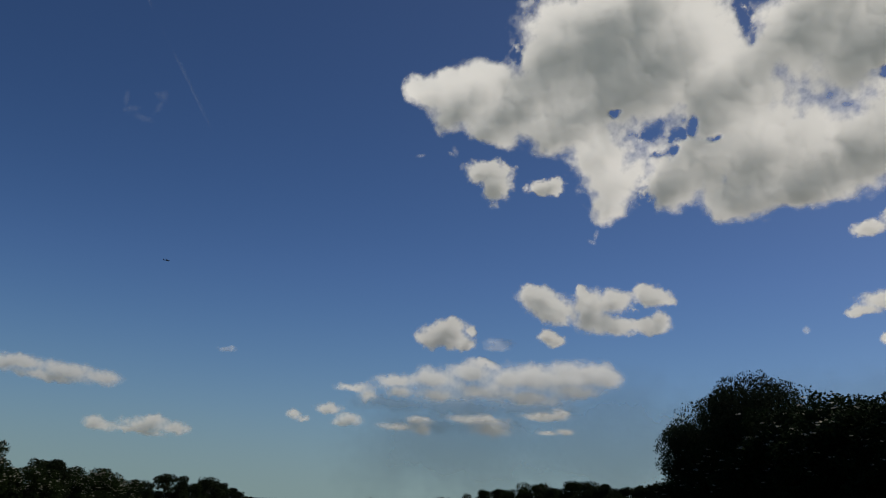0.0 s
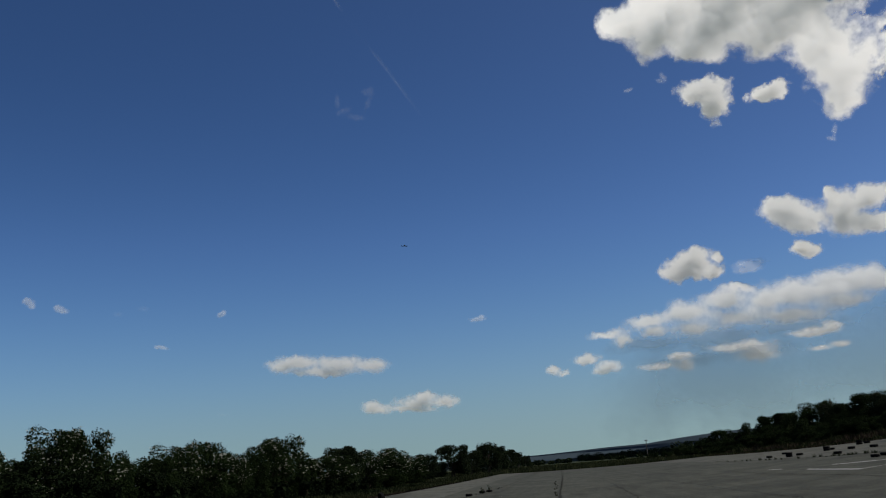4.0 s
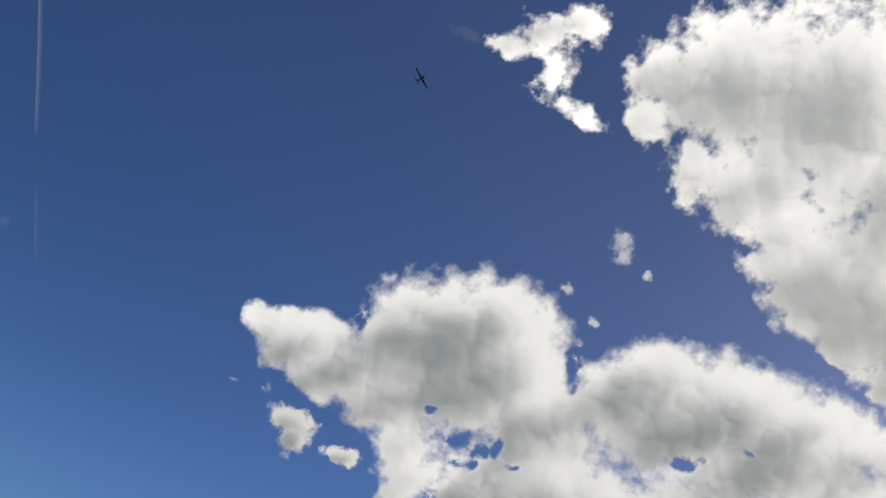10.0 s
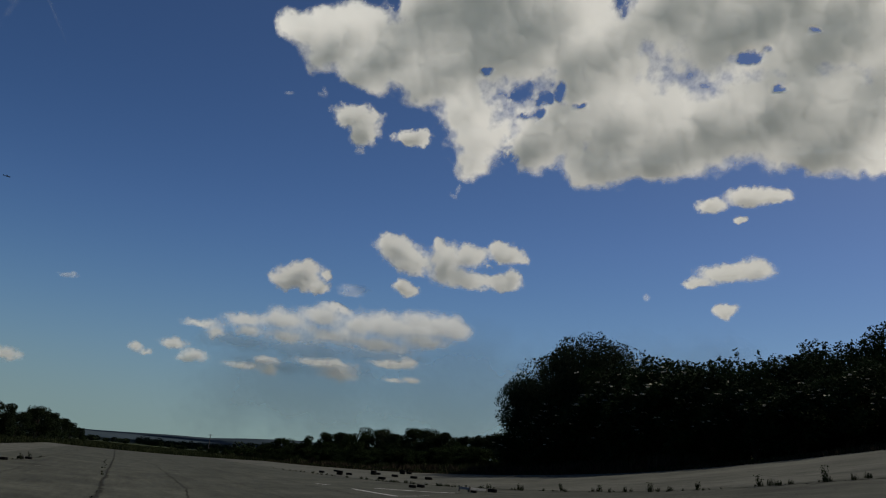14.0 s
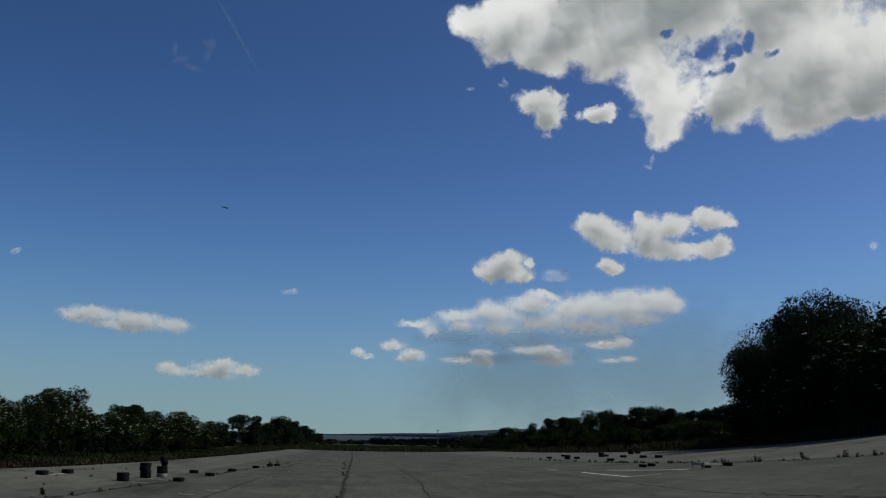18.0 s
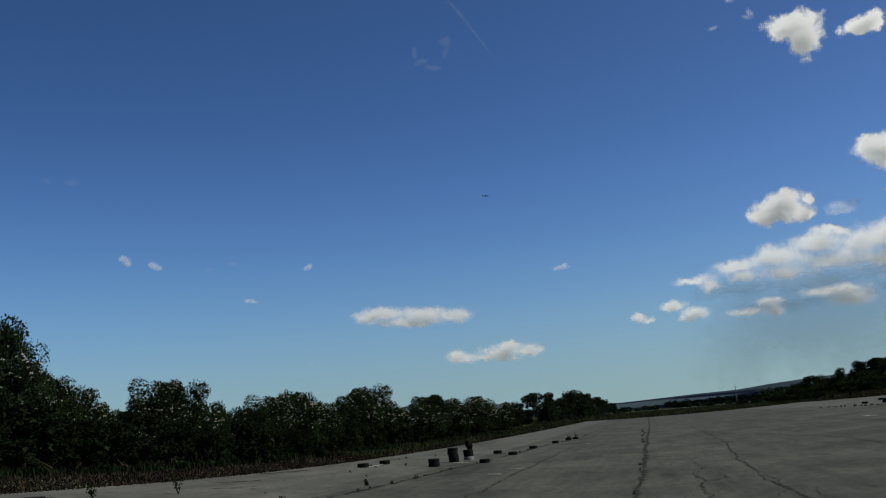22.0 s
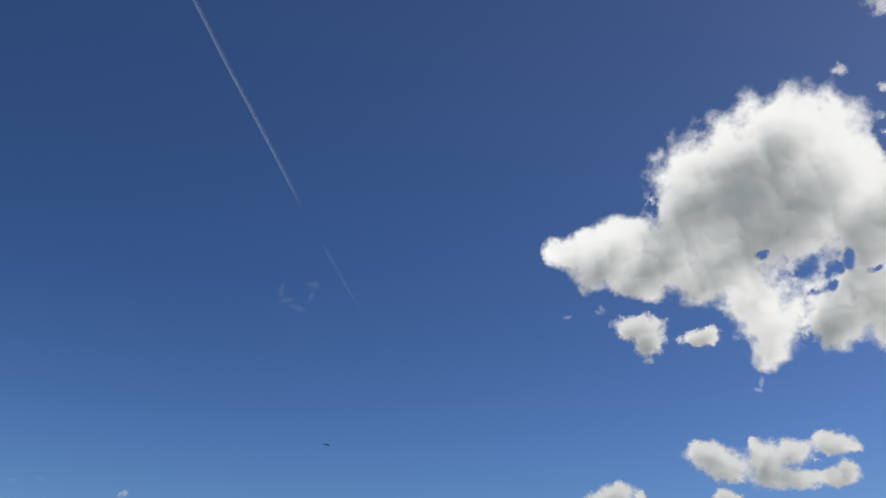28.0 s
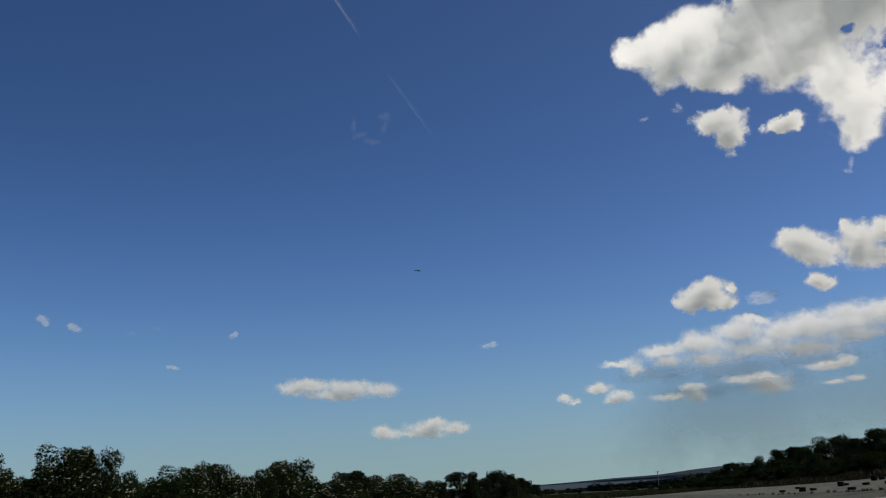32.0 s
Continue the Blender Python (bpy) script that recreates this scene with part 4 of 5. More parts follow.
def plant(name, label, category, group, seed, clumps, leaf, count, mat, stems=4, stem_r=0.02, flowers=0, low=0.05, wide=0.5, sprigs=0, trunk_h=0.0, bloom=0.42):
    """A unit-high shrub or tree: stems that fork into clumps, each clump a cloud of leaves with gaps between."""
    rng = np.random.default_rng(seed)
    base = new(name)
    heads = []
    for i in range(clumps):
        q = rng.uniform(0, 1)
        ang = rng.uniform(0, 2 * math.pi)
        h = low + (0.93 - low) * rng.uniform(0, 1) ** 0.8
        prof = math.sqrt(max(0.02, 1 - ((h - (0.45 + low / 2)) / 0.60) ** 2))
        rad = wide * prof * math.sqrt(rng.uniform(0.25, 1.0)) * 0.86
        heads.append((rad * math.cos(ang), rad * math.sin(ang), h, rng.uniform(0.11, 0.19) * (0.7 + 0.6 * wide)))
    v, f = [], []
    for i in range(stems):
        ang = 2 * math.pi * i / stems + rng.uniform(-0.4, 0.4)
        foot = (0.03 * math.cos(ang), 0.03 * math.sin(ang), 0.0)
        knee = (0.10 * wide * math.cos(ang), 0.10 * wide * math.sin(ang), max(trunk_h, 0.22))
        limb_tube(v, f, foot, knee, stem_r, stem_r * 0.75)
        for hd in heads[i::stems]:
            mid = tuple((knee[j] + hd[j]) / 2 + rng.uniform(-0.03, 0.03) for j in range(3))
            limb_tube(v, f, knee, mid, stem_r * 0.6, stem_r * 0.35, 5)
            limb_tube(v, f, mid, hd[:3], stem_r * 0.35, stem_r * 0.1, 4)
    part_mesh("trunk", mesh_from("trunk", v, f, bark), base)
    cs = []
    per = count // clumps
    for x, y, h, r in heads:
        d = rng.normal(size=(per, 3))
        d /= np.linalg.norm(d, axis=1, keepdims=True)
        rr = r * rng.uniform(0.25, 1.0, (per, 1)) ** 0.45 * (1 + 0.06 * rng.normal(size=(per, 1)))
        cs.append(np.array((x, y, h)) + d * rr * np.array((1, 1, 0.75)))
    for i in range(sprigs):
        ang, h = rng.uniform(0, 2 * math.pi), rng.uniform(0.6, 0.95)
        x, y = wide * 0.5 * math.cos(ang), wide * 0.5 * math.sin(ang)
        k = np.linspace(0, 1, 40)[:, None]
        cs.append(np.array((x, y, h)) + k * np.array((math.cos(ang) * 0.06, math.sin(ang) * 0.06, rng.uniform(0.07, 0.13))) + rng.normal(size=(40, 3)) * 0.014)
    pos = np.concatenate(cs)
    pos = pos[pos[:, 2] > 0.01]
    pos = pos * np.array((wide / np.percentile(np.hypot(pos[:, 0], pos[:, 1]), 97),) * 2 + (1 / np.percentile(pos[:, 2], 99.3),))
    lv, lf = leaves(pos, leaf, rng)
    # oversized inner leaves added to block light and sky gaps in each clump
    deep = np.concatenate([np.array((x, y, h)) * 0.93 + rng.normal(size=(9, 3)) * r * 0.42 for x, y, h, r in heads])
    deep = np.clip(deep, (-0.8 * wide, -0.8 * wide, 0.02), (0.8 * wide, 0.8 * wide, 0.9))
    dv, df = leaves(deep, leaf * (3.2 if trunk_h == 0 else 2.2), rng, long=1.2)
    lf = np.concatenate([lf, df + len(lv)])
    lv = np.concatenate([lv, dv])
    part_mesh("crown", mesh_from("crown", lv, lf, mat), base)
    if flowers:
        outer = pos[((np.hypot(pos[:, 0], pos[:, 1]) > wide * 0.42) & (pos[:, 2] > 0.4)) | (pos[:, 2] > 0.7)]
        pick = outer[rng.integers(0, len(outer), flowers)]
        allp = []
        for c in pick:
            out = np.array((c[0], c[1], 0.5)) / (np.linalg.norm((c[0], c[1], 0.5)) + 1e-9)
            c = c + out * 0.02
            spread_ = rng.normal(size=(9, 3)) * leaf * bloom * np.array((1, 1, 0.25))
            allp.append(c + spread_)
        fv, ff = leaves(np.concatenate(allp), leaf * bloom, rng, long=1.1)
        part_mesh("blossom", mesh_from("blossom", fv, ff, petal), base, "flat cream-white flower clusters")
    tagged(base, label, category, group)
    return base


elder = [plant("elder_shrub", "dense green elder shrub with cream flower clusters", "shrub", "hedge beside the runway", 100 + i,
               52, 0.020, 17500, leaf_green, 5, 0.012, 260, 0.03, 0.62, bloom=0.6) for i in range(3)]
big_elder = [plant("elder_shrub", "tall dark elder bush dotted with cream flower clusters", "shrub", "hedge beside the runway", 110 + i,
                   70, 0.016, 32000, leaf_dark, 5, 0.012, 150, 0.02, 0.62, bloom=0.75) for i in range(2)]
bush = [plant("shrub", "dense dark green leafy shrub in the hedge", "shrub", "hedge beside the runway", 120 + i,
              44, 0.021, 14000, leaf_green, 5, 0.012, 0, 0.02, 0.6) for i in range(2)]
tree = [plant("tree", "round-crowned broadleaf tree in the hedgerow", "tree", "trees beside the runway", 140 + i,
              44, 0.021, 13000, leaf_far, 3, 0.02, 0, 0.16, 0.46, trunk_h=0.28) for i in range(3)]
shade_elder = [plant("elder_shrub", "dark elder shrub with scattered white flower clusters", "shrub", "dark hedge behind the apron", 160 + i,
                     44, 0.020, 12000, leaf_dark, 5, 0.014, 55, 0.02, 0.62, bloom=0.75) for i in range(2)]
willow = [plant("willow_tree", "tall dark bushy willow with loose upright sprigs", "tree", "dark hedge behind the apron", 170 + i,
                70, 0.013, 26000, leaf_willow, 5, 0.016, 0, 0.03, 0.52, 9) for i in range(2)]
spiky = [plant("conifer_shrub", "dark shrub with upright spiky shoots", "shrub", "dark hedge behind the apron", 180 + i,
               40, 0.018, 9000, leaf_dark, 5, 0.014, 0, 0.02, 0.6, 44) for i in range(2)]
gappy = [plant("tree", "dark open-crowned tree with sky gaps", "tree", "dark trees on the rise", 190 + i,
               26, 0.018, 6000, leaf_dark, 2, 0.018, 0, 0.28, 0.5, trunk_h=0.35) for i in range(3)]
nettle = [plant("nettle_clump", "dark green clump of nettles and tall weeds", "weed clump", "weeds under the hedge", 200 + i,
                16, 0.06, 1500, leaf_darkest, 5, 0.012, 0, 0.02, 0.5, 8) for i in range(2)]
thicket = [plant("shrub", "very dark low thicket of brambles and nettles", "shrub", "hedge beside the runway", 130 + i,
                 38, 0.03, 6000, leaf_darkest, 5, 0.012, 0, 0.02, 0.6) for i in range(2)]
used_once = set()
prnd = random.Random(77)


def put(master, x, y, tall, wide=1.0):
    """Stand a copy of a plant on the ground; the first use moves the plant itself."""
    m = pose(x, y, height(x, y) - 0.02, 0, 0, prnd.uniform(0, 360)) @ Matrix.Diagonal((tall * wide, tall * wide, tall, 1))
    if master.name not in used_once:
        used_once.add(master.name)
        master.matrix_basis = m
        return master
    k = master.scale
    return copy_thing(master, m @ Matrix.Diagonal((1 / k[0], 1 / k[1], 1 / k[2], 1)))


def at(az, x):
    """The place on the line at that x, seen under that azimuth."""
    return x, abs(x) / math.tan(radians(abs(az)))


def tall_for(x, y, el):
    return EYE + math.hypot(x, y) * math.tan(radians(el)) - height(x, y)


def row(items, x0, masters, wide=1.0, drift=0.6):
    for i, (az, el) in enumerate(items):
        x, y = at(az, x0 + prnd.uniform(-drift, drift))
        put(masters[i % len(masters)], x, y, max(0.8, tall_for(x, y, el)), wide * prnd.uniform(0.9, 1.15))


# the hedge on the near side of the runway
row(((-52.4, 9.42), (-48.5, 9.42), (-44.7, 9.06), (-41.6, 8.7), (-39.2, 7.5), (-37.5, 6.0)), -16.4, big_elder, 0.62)
row(((-36.3, 4.48), (-40.6, 5.43), (-46.4, 5.87)), -16.0, big_elder, 0.62)
row(((-35.5, 4.17), (-33.5, 3.5), (-31, 2.01), (-29.4, 3.8), (-27.8, 3.48), (-25.3, 1.71), (-23, 2.47), (-21.2, 2.58), (-19.8, 1.8),
     (-17.6, 2.32), (-16.5, 2.55), (-15.1, 1.22)), -16.2, elder, 0.68)
row(((-26.4, 2.25), (-24.2, 1.92), (-18.6, 1.69), (-31.9, 2.23)), -16.5, bush, 0.76)
row(((-14.1, 1.27), (-11.7, 1.08), (-10.8, 1.50), (-9.9, 1.05), (-9, 0.97)), -16.4, elder, 1.1)
row(((-13.2, 1.79), (-8, 1.00), (-6.4, 1.43), (-5.3, 1.04), (-4.2, 1.40), (-3.7, 1.18), (-3, 0.92), (-2.4, 0.71), (-1.9, 0.50)), -17, tree, 1.1)
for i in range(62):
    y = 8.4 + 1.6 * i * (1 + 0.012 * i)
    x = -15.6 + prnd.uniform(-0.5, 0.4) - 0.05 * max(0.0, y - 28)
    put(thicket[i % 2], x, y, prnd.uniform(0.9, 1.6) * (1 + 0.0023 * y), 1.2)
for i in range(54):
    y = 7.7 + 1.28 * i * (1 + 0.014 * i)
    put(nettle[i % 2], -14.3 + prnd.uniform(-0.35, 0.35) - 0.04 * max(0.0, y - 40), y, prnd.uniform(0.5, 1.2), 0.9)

# the far side: hedge, willow, elders and spiky shrubs in their own shade
row(((8.6, 0.75), (9.8, 1.13), (10.7, 0.95), (11.5, 1.37), (12.6, 1.72), (13.4, 1.82), (14.1, 1.76), (15.3, 2.24), (16.1, 2.06), (17.2, 2.01), (18.1, 2.53), (19, 2.47), (20.1, 1.94), (21.2, 1.82)), 38, bush + tree[:1], 0.9, 1.5)
row(((9.2, 0.68), (10.3, 0.7), (12.1, 0.99), (13, 1.17), (14.7, 1.37), (16.5, 1.51), (17.7, 1.62), (18.6, 1.82), (20.7, 1.72)), 36.5, bush, 1.2, 0.6)
row(((6.5, 0.19), (7.5, 0.33), (8.3, 0.38), (9.3, 0.48), (10.4, 0.63), (11.8, 0.74), (13, 0.85), (13.9, 0.79), (14.9, 0.98), (15.9, 1.09), (16.9, 1.2), (17.8, 1.31), (18.8, 1.42), (19.8, 1.53), (20.7, 1.64), (21.6, 1.75)), 35, bush, 1.6, 1.0)
row(((5.7, 0.14), (8, 0.18), (9.1, 0.2), (10.1, 0.22), (11, 0.32), (12.3, 0.35), (13.5, 0.46), (14.6, 0.57), (15.6, 0.68), (16.7, 0.79), (18, 0.91), (19.5, 1.04), (21.1, 1.09)), 33.2, bush, 1.8, 0.8)


def bare_tree(az, x0, el):
    """A leafless tree: forking limbs and fine twigs."""
    rng = np.random.default_rng(9)
    x, y = at(az, x0)
    tall = tall_for(x, y, el)
    base = new("bare_tree")
    base.matrix_world = pose(x, y, height(x, y) - 0.02)
    trunk_v, trunk_f, twig_v, twig_f = [], [], [], []

    def grow(p, d, length, r, level):
        q = p + d * length
        limb_tube(*((trunk_v, trunk_f) if level < 2 else (twig_v, twig_f)), p, q, r, r * 0.65, 5)
        if level < 5:
            for k in range(3 if level < 4 else 2):
                e = d + rng.normal(size=3) * 0.42 + np.array((0, 0, 0.12))
                grow(q, e / np.linalg.norm(e), length * rng.uniform(0.6, 0.8), max(r * 0.6, 0.012), level + 1)

    grow(np.zeros(3), np.array((0, 0, 1.0)), tall * 0.30, 0.14, 0)
    part_mesh("trunk", mesh_from("trunk", trunk_v, trunk_f, bark), base)
    part_mesh("twigs", mesh_from("twigs", twig_v, twig_f, bark), base)
    tagged(base, "leafless dead tree among the hedge shrubs", "tree")


bare_tree(16.3, 37.5, 2.67)
row(((19.3, 2.12), (20.2, 2.23), (21, 2.34), (21.9, 2.45), (22.8, 2.73)), 70, tree, 1.1, 3.0)
row(((24.8, 6.3), (26.4, 7.6), (27.9, 8.7), (29.1, 8.7)), 36, willow, 0.75)
row(((24.5, 4.2), (25.4, 5.5), (31, 7.4)), 35.5, willow, 0.75)
row(((27.4, 5.95), (30, 6.91), (32.1, 7.6), (33.8, 7.78), (35.1, 7.19)), 35, shade_elder, 1.1)
row(((35.9, 7.75), (37.5, 8.25), (39.3, 8.4), (40.8, 8.45), (42.4, 8.9)), 36, spiky, 1.0)
row(((25.0, 3.37), (25.8, 3.74), (26.7, 3.95), (28.7, 4.7), (31.2, 5.23), (33.2, 5.75), (35.7, 6.22), (38.1, 6.7), (40.6, 7.19), (43.1, 7.69), (45.5, 8.11), (48, 8.46), (50.5, 8.91), (53.1, 9.45), (55.6, 10.01), (59, 10.64)), 34, shade_elder, 1.3, 0.3)
row(((41.8, 7.61), (44.3, 8.11), (46.8, 8.46), (49.3, 8.82), (51.8, 9.35), (54.3, 9.9), (57.3, 10.32)), 37.5, shade_elder, 1.5, 0.5)
row(((42.6, 9.3), (44.3, 9.7), (46.1, 10.6), (47.7, 10.5), (49.4, 11.4), (51.1, 11.7), (52.5, 12.5), (54, 13.0), (55.4, 13.7), (57.3, 14.1)), 46, gappy, 1.0, 2.0)

# a belt of far woods beyond the meadow, too far off to tell tree from tree


def far_woods(label, seed, az0, az1, r0, r1, count, tall):
    rng = np.random.default_rng(seed)
    cs = []
    for i in range(count):
        az, r = radians(rng.uniform(az0, az1)), rng.uniform(r0, r1)
        x, y = r * math.sin(az), r * math.cos(az)
        h, w = tall * rng.uniform(0.5, 1.15), tall * rng.uniform(0.5, 0.9)
        d = rng.normal(size=(110, 3))
        d /= np.linalg.norm(d, axis=1, keepdims=True)
        p = d * rng.uniform(0.5, 1.0, (110, 1)) * np.array((w, w, h * 0.5)) + np.array((x, y, height(x, y) + h * 0.5))
        cs.append(p)
    lv, lf = leaves(np.concatenate(cs), 1.1, rng, long=1.3)
    return tagged(new("far_woods", mesh_from("far_woods", lv, lf, leaf_far)), label, "woods", kind="stuff")


far_woods("dark belt of woods far beyond the runway", 71, 1.3, 8.6, 1030, 1480, 150, 9)
far_woods("scattered bushes far beyond the runway", 72, -1.9, 5, 620, 980, 26, 4)
far_woods("woods on the rise beyond the trees", 73, 7, 24, 540, 770, 130, 8)

# ---------------------------------------------------------------- grass and weeds


def tuft_mesh(name, mat, blades, tall, spread_, seed):
    rng = np.random.default_rng(seed)
    v, f = [], []
    for i in range(blades):
        x, y = rng.normal(size=2) * spread_
        h = tall * rng.uniform(0.5, 1.2)
        a = rng.uniform(0, 2 * math.pi)
        lean = rng.uniform(0.05, 0.4) * h
        w = 0.006 + 0.012 * tall
        dx, dy = math.cos(a), math.sin(a)
        o = len(v)
        v += [(x - dy * w, y + dx * w, 0), (x + dy * w, y - dx * w, 0), (x + dx * lean * 0.4 + dy * w * 0.8, y + dy * lean * 0.4 - dx * w * 0.8, h * 0.6),
              (x + dx * lean * 0.4 - dy * w * 0.8, y + dy * lean * 0.4 + dx * w * 0.8, h * 0.6), (x + dx * lean, y + dy * lean, h)]
        f += [(o, o + 1, o + 2, o + 3), (o + 3, o + 2, o + 4)]
    return mesh_from(name, v, f, mat)


def field(name, label, mat, n, xr, yr, tall, seed, power=1.0):
    """Blades over a strip of ground, as one mesh."""
    rng = np.random.default_rng(seed)
    x = rng.uniform(xr[0], xr[1], n)
    y = yr[0] + (yr[1] - yr[0]) * rng.uniform(0, 1, n) ** power
    z = heights(x, y) - 0.01
    patchy = value_noise(x * 0.5, y * 0.35, seed) * 0.8 + 0.4
    h = tall * rng.uniform(0.45, 1.2, n) * patchy
    a = rng.uniform(0, 2 * math.pi, n)
    w = 0.012 + 0.0007 * y
    lean = rng.uniform(0.05, 0.45, n) * h
    dx, dy = np.cos(a), np.sin(a)
    p0 = np.stack([x - dy * w, y + dx * w, z], 1)
    p1 = np.stack([x + dy * w, y - dx * w, z], 1)
    p2 = np.stack([x + dx * lean * 0.4 + dy * w * 0.7, y + dy * lean * 0.4 - dx * w * 0.7, z + h * 0.6], 1)
    p3 = np.stack([x + dx * lean, y + dy * lean, z + h], 1)
    v = np.stack([p0, p1, p2, p3], 1).reshape(-1, 3)
    i = np.arange(n)[:, None] * 4
    ob = new(name, mesh_from(name, v, np.concatenate([i + np.array((0, 1, 2)), i + np.array((0, 2, 3))], 0), mat))
    return tagged(ob, label, "grass", kind="stuff")


field("grass", "tall dark green grass and nettles under the hedge", leaf_darkest, 26000, (-15.4, -13.6), (6, 185), 0.32, 3, 1.7)
field("grass", "flattened brown dead grass between concrete and hedge", litter_blade, 60000, (-14.6, -11.3), (5, 120), 0.055, 4, 1.9)
field("grass", "sparse pale straw lying along the concrete edge", dry_blade, 5000, (-13.9, -11.4), (8, 70), 0.1, 14, 1.5)
field("grass", "rough grass along the far edge of the apron", grass_blade, 16000, (28.6, 31.5), (10, 185), 0.25, 5, 1.5)
field("grass", "dry grass along the far edge of the apron", dry_blade, 9000, (28.5, 30.0), (10, 185), 0.25, 6, 1.5)
field("grass", "rough meadow beyond the runway's end", verge_blade, 46000, (-45, 60), (185.5, 560), 0.5, 7, 1.7)
field("grass", "meadow strip between runway and hedge", verge_blade, 14000, (-17, -11.5), (110, 187), 0.45, 8, 1.0)
field("grass", "rough meadow between the apron and the trees", verge_blade, 24000, (28.6, 38), (77, 260), 0.4, 9, 1.2)
field("grass", "rough olive grass verge between concrete and hedge", verge_blade, 30000, (-16.8, -12.0), (40, 185), 0.26, 11, 1.4)
WEEDS = [tuft_mesh("weed", grass_blade, 30, 0.22, 0.07, 40 + i) for i in range(3)]
for i in range(260):
    if i >= 150:
        y = 15 + 50 * prnd.random() ** 1.2
        x = 16.6 + prnd.uniform(-0.2, 0.2)
    elif i < 70:
        x, y = 16.6 + prnd.uniform(-0.15, 0.15), 10 + 96 * prnd.random() ** 1.3
    elif i < 120:
        y = 11.5 + 60 * prnd.random() ** 1.2
        x = float(np.interp(y, (16, 30, 50, 65, 90), (-6.7, -6.4, -5.6, -4.6, -4.2))) + prnd.uniform(-0.1, 0.1)
    elif i < 138:
        x, y = -0.3 + prnd.uniform(-0.15, 0.15), 15 + 77 * prnd.random()
    else:
        x, y = prnd.uniform(-11, -8), prnd.uniform(11.5, 51)
    ob = new("weed", WEEDS[i % 3])
    s = prnd.uniform(0.25, 1.1) ** 1.3 * (0.9 if i < 70 else 0.5 if i < 150 else 0.7)
    ob.matrix_world = pose(x, y, height(x, y), 0, 0, prnd.uniform(0, 360)) @ Matrix.Diagonal((s, s, s, 1))
    tagged(ob, "small green weed tuft growing from a paving joint", "weed", "weeds in the joints")

for i, (x, y, w, n) in enumerate(((-10.7, 14, 0.5, 1.8), (-11.0, 26.9, 0.28, 2.6), (-9.4, 20.1, 0.2, 1.3), (-10.2, 22.1, 0.16, 1.7), (-8.6, 15.7, 0.22, 1.2), (-10.9, 31.4, 0.2, 2.1),
                                (19.2, 51.4, 0.3, 1.9), (21.5, 66.9, 0.3, 2.6), (23.0, 39.9, 0.25, 1.7))):
    ribbon("broken_patch", [(x - 0.2, y - n / 2), (x, y), (x + 0.25, y + n / 2)], w, crack_dirt, "dark broken-out patch in the concrete", jitter=0.07, lift=0.013, step=0.15, seed=300 + i)

field("grass", "tall brown and olive grass below the bushes", dry_blade, 12000, (30.0, 33.4), (46, 175), 0.75, 15, 1.3)
field("grass", "tall olive grass below the bushes", verge_blade, 12000, (30.5, 34.4), (46, 175), 0.85, 16, 1.3)
STALKS = tuft_mesh("straw_bundle", dry_blade, 22, 0.5, 0.22, 71)
for i in range(14):
    x, y = prnd.uniform(-14.6, -13.2), 16.7 + 28 * prnd.random() ** 1.4
    ob = new("straw_bundle", STALKS)
    k = prnd.uniform(0.35, 1.0)
    ob.matrix_world = pose(x, y, height(x, y) - 0.01, prnd.uniform(-65, 65), prnd.uniform(-65, 65), prnd.uniform(0, 360)) @ Matrix.Diagonal((k, k, k, 1))
    tagged(ob, "bundle of leaning dead straw stalks under the hedge", "dry weed", "dead stalks under the hedge")


def tall_weed(x, y, tall, seed):
    """A single branching weed with small leaves, standing in a joint."""
    rng = np.random.default_rng(seed)
    base = new("tall_weed")
    base.matrix_world = pose(x, y, height(x, y) - 0.005, 0, 0, rng.uniform(0, 360))
    v, f, spots = [], [], []
    for i in range(7):
        a, lean = rng.uniform(0, 2 * math.pi), rng.uniform(0.05, 0.4)
        top = np.array((math.cos(a) * lean, math.sin(a) * lean, rng.uniform(0.55, 1.0))) * tall
        limb_tube(v, f, (0, 0, 0), tuple(top), 0.006, 0.002, 5)
        for k in np.linspace(0.3, 1.0, 11):
            spots.append(top * k + rng.normal(size=3) * 0.025)
    part_mesh("stem", mesh_from("stem", v, f, grass_blade), base)
    lv, lf = leaves(np.array(spots), 0.03, rng)
    tagged(part_mesh("leaf_spray", mesh_from("leaf_spray", lv, lf, leaf_green), base), kind="stuff")
    tagged(base, "single branching green weed in a concrete joint", "weed", "tall weeds in the concrete")


for i, (x, y, tall) in enumerate(((-9.5, 17.6, 0.5), (-9.95, 15.3, 0.35), (-7.0, 22.5, 0.16), (-7.0, 17, 0.14), (16.6, 18.6, 0.44), (16.6, 21.1, 0.34), (16.6, 23.9, 0.28), (16.6, 26.4, 0.32),
                                  (16.6, 29.8, 0.29), (16.6, 32.8, 0.32), (16.6, 36.8, 0.24), (-4.8, 58.0, 0.4), (-4.6, 61.5, 0.45))):
    tall_weed(x, y, tall, 500 + i)

# ---------------------------------------------------------------- poles far off


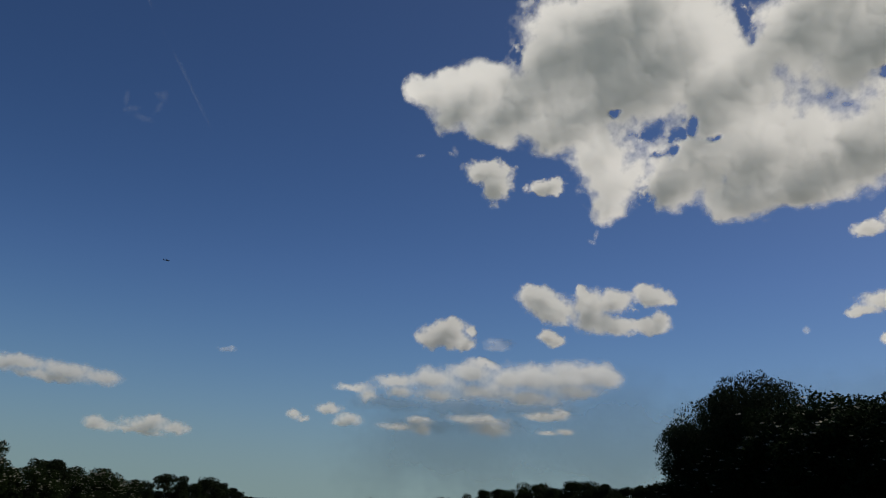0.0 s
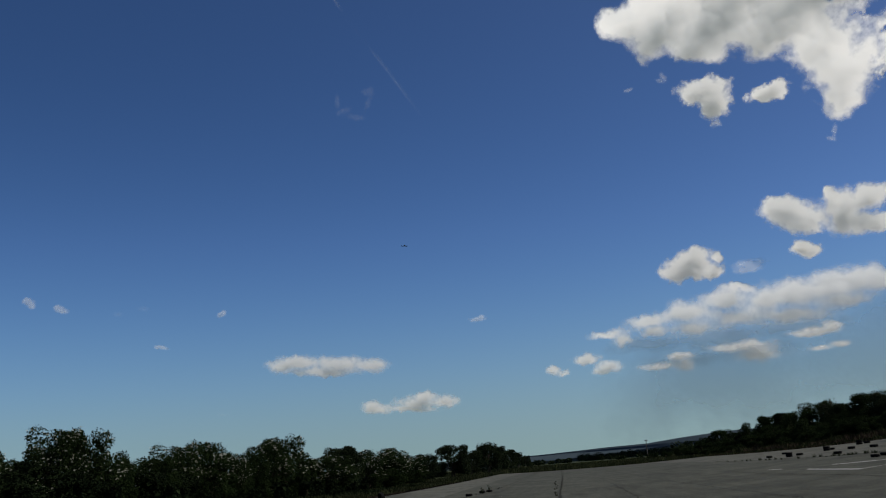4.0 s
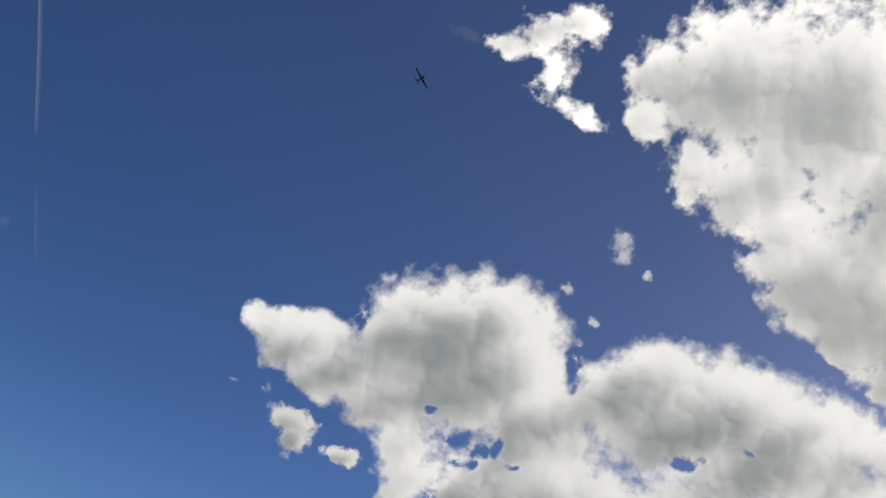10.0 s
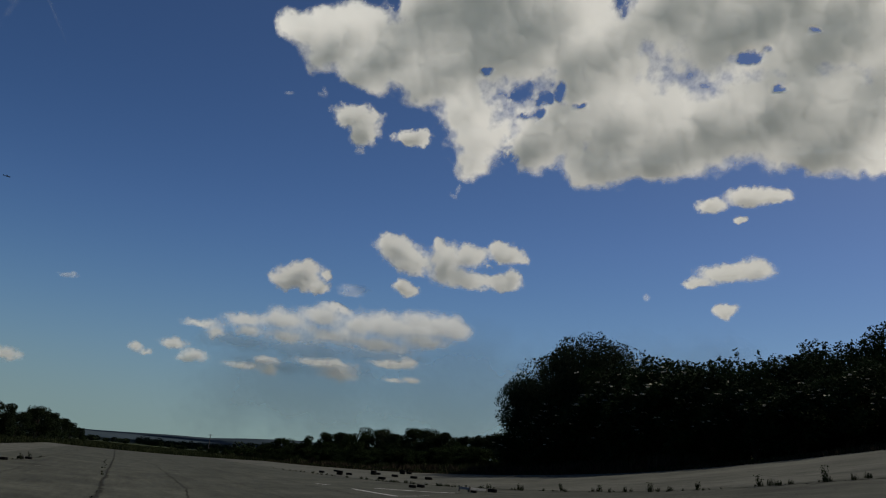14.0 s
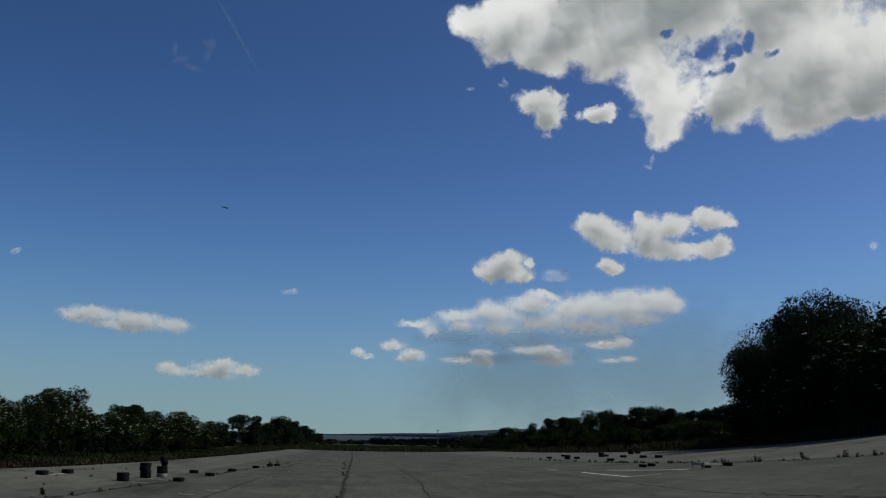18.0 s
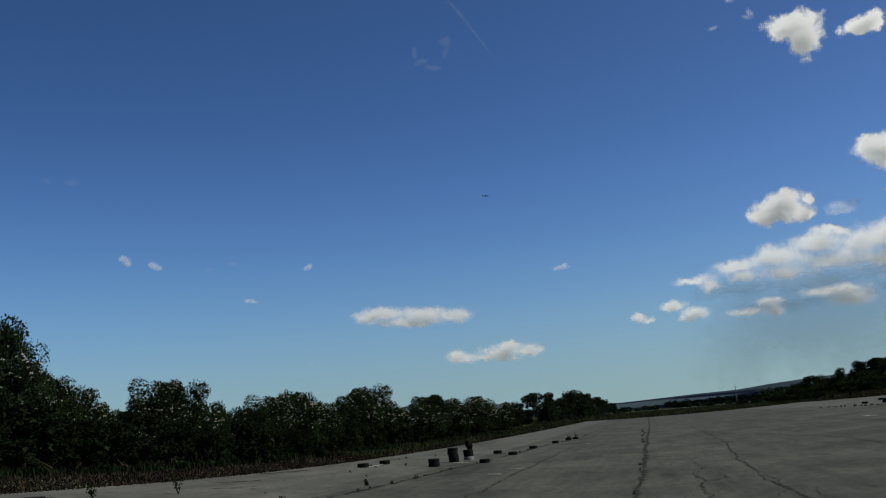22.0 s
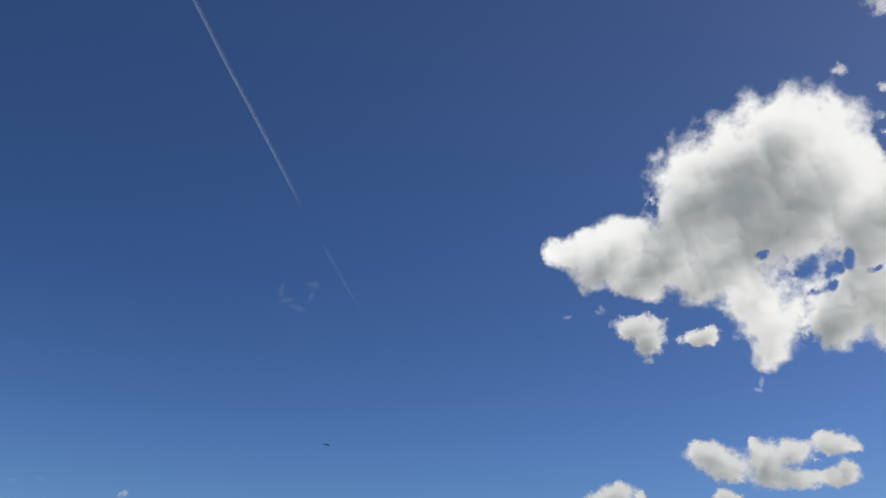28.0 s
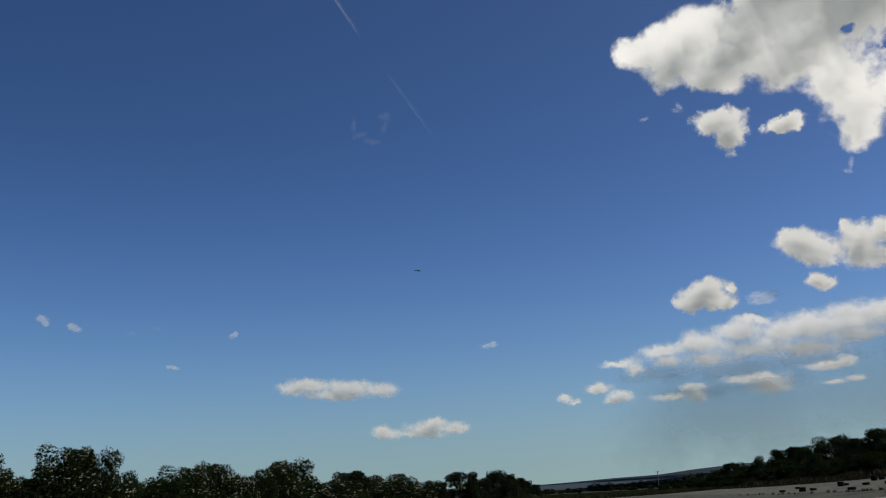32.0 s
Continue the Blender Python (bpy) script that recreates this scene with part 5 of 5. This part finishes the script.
def utility_pole(az, r, tall):
    x, y = r * math.sin(radians(az)), r * math.cos(radians(az))
    base = new("utility_pole")
    base.matrix_world = pose(x, y, height(x, y) - 0.02, 0, 0, 12)
    v, f = [], []
    limb_tube(v, f, (0, 0, 0), (0, 0, tall), 0.22, 0.15, 10)
    part_mesh("post", mesh_from("post", v, f, grey_wood), base)
    bm = bmesh.new()
    bar(bm, (-1.1, 0, tall - 0.5), (1.1, 0, tall - 0.5), 0.16, 0.2)
    arm = part("crossarm", bm, grey_wood, base)
    for sx in (-1.0, 0.0, 1.0):
        bm = bmesh.new()
        bmesh.ops.create_cone(bm, cap_ends=True, segments=10, radius1=0.1, radius2=0.06, depth=0.3, matrix=Matrix.Translation((sx, 0, tall - 0.25)))
        part("insulator", bm, pale_paint, arm, "pale ceramic insulator")
    return tagged(base, "grey wooden utility pole far down the runway", "pole", "utility poles")


utility_pole(5.4, 514, 9.6)
utility_pole(21.2, 308, 9.0)

# ---------------------------------------------------------------- model aeroplanes in the air


def model_plane(az, el, far, span, turn, mat, label):
    base = new("model_aeroplane")
    base.matrix_world = Matrix.Translation(Vector(bearing(az, el) * far) + Vector((0, 0, EYE))) @ pose(0, 0, 0, *turn)
    k = span / 1.4
    v, f = [], []
    for a, b, ra, rb in (((0, -0.5, 0), (0, -0.42, 0), 0.02, 0.06), ((0, -0.42, 0), (0, -0.1, 0), 0.06, 0.075), ((0, -0.1, 0), (0, 0.3, 0.01), 0.075, 0.05), ((0, 0.3, 0.01), (0, 0.6, 0.02), 0.05, 0.02)):
        limb_tube(v, f, [c * k for c in a], [c * k for c in b], ra * k, rb * k, 12)
    part_mesh("fuselage", mesh_from("fuselage", v, f, mat), base)

    def blade(name, root, tip, c0, c1, thick):
        bm = bmesh.new()
        vs = []
        for p, c in ((root, c0), (tip, c1)):
            for dy, dz in ((-0.5, 0.0), (-0.2, 0.5), (0.5, 0.0), (-0.2, -0.4)):
                up = Vector((0, 0, 1)) if abs(tip[2] - root[2]) < 0.1 else Vector((1, 0, 0))
                vs.append(bm.verts.new((Vector(p) + Vector((0, dy * c, 0)) + up * dz * thick) * k))
        for i in range(4):
            bm.faces.new((vs[i], vs[(i + 1) % 4], vs[4 + (i + 1) % 4], vs[4 + i]))
        bm.faces.new(vs[3::-1])
        bm.faces.new(vs[4:])
        part(name, bm, mat, base)

    for s in (-1, 1):
        blade("wing", (0.04 * s, -0.14, 0.0), (0.7 * s, -0.08, 0.05), 0.27, 0.15, 0.03)
        blade("tailplane", (0.015 * s, 0.53, 0.02), (0.24 * s, 0.55, 0.02), 0.14, 0.09, 0.015)
    blade("fin", (0, 0.53, 0.02), (0, 0.58, 0.2), 0.16, 0.09, 0.015)
    bm = bmesh.new()
    bar(bm, Vector((-0.13, -0.51, 0)) * k, Vector((0.13, -0.51, 0)) * k, 0.01 * k, 0.02 * k)
    part("propeller", bm, black_paint, base)
    return tagged(base, label, "model plane", "model aeroplanes in flight")


model_plane(9.5, 43.9, 60, 1.5, (20, 25, 15), black_paint, "dark low-wing model aeroplane banking in flight")
model_plane(-8.5, 14.0, 154, 1.4, (5, 0, 80), black_paint, "dark model aeroplane flying level far off")

# ---------------------------------------------------------------- vapour trail


def vapour_trail(label, marks, width, far, seed):
    """A long thin ribbon of ice haze, frayed, along the given bearings."""
    rng = np.random.default_rng(seed)
    dirs = [bearing(*m) for m in marks]
    line = []
    for a, b in zip(dirs, dirs[1:]):
        for i in range(60):
            d = a * (1 - i / 60) + b * (i / 60)
            line.append(d / np.linalg.norm(d))
    line = np.array(line)
    n = len(line)
    tang = np.gradient(line, axis=0)
    side = np.cross(line, tang)
    side /= np.linalg.norm(side, axis=1, keepdims=True)
    s = np.linspace(0, 1, n)
    across = np.linspace(-1, 1, 9)
    wob = fbm(s * 30, s * 0, 4, seed) * 0.12
    pts = line[:, None] * far + side[:, None] * (far * radians(width) * (across[None, :] + wob[:, None]))[..., None] + np.array((0, 0, EYE))
    pts = pts - line[:, None] * (far * radians(width) * 0.8 * np.sqrt(np.clip(1 - across ** 2, 0, 1)))[None, :, None]
    strength = np.interp(s, (0, 0.1, 0.42, 0.53, 0.58, 0.7, 0.76, 0.86, 1.0), (1.0, 1.1, 1.2, 0.9, 0.2, 0.2, 0.6, 0.5, 0.0))
    dens = (1 - across[None, :] ** 2) * 1.5 * strength[:, None] - 0.25 + 0.25 * fbm(s[:, None] * 80 + 0 * across, across[None, :] * 2 + 0 * s[:, None], 4, seed + 3)
    idx = np.arange(n * 9).reshape(n, 9)
    f = np.stack([idx[:-1, :-1].ravel(), idx[:-1, 1:].ravel(), idx[1:, 1:].ravel(), idx[1:, :-1].ravel()], 1)
    me = mesh_from("vapour_trail", pts.reshape(-1, 3), f, trail_ice, True)
    me.attributes.new("cover", 'FLOAT', 'POINT').data.foreach_set("value", dens.ravel().astype(np.float32))
    me.attributes.new("sun_shade", 'FLOAT', 'POINT')
    return tagged(new("vapour_trail", me), label, "vapour trail")


vapour_trail("thin straight white vapour trail fading across the sky", ((-36, 52.4), (-28, 45.9), (-22, 40.1), (-18, 36.0), (-14.5, 32.1), (-12.0, 28.9), (-10.6, 27.1), (-9.1, 25.2), (-7.4, 22.9), (-6.3, 21.3)), 0.15, 4300, 5)
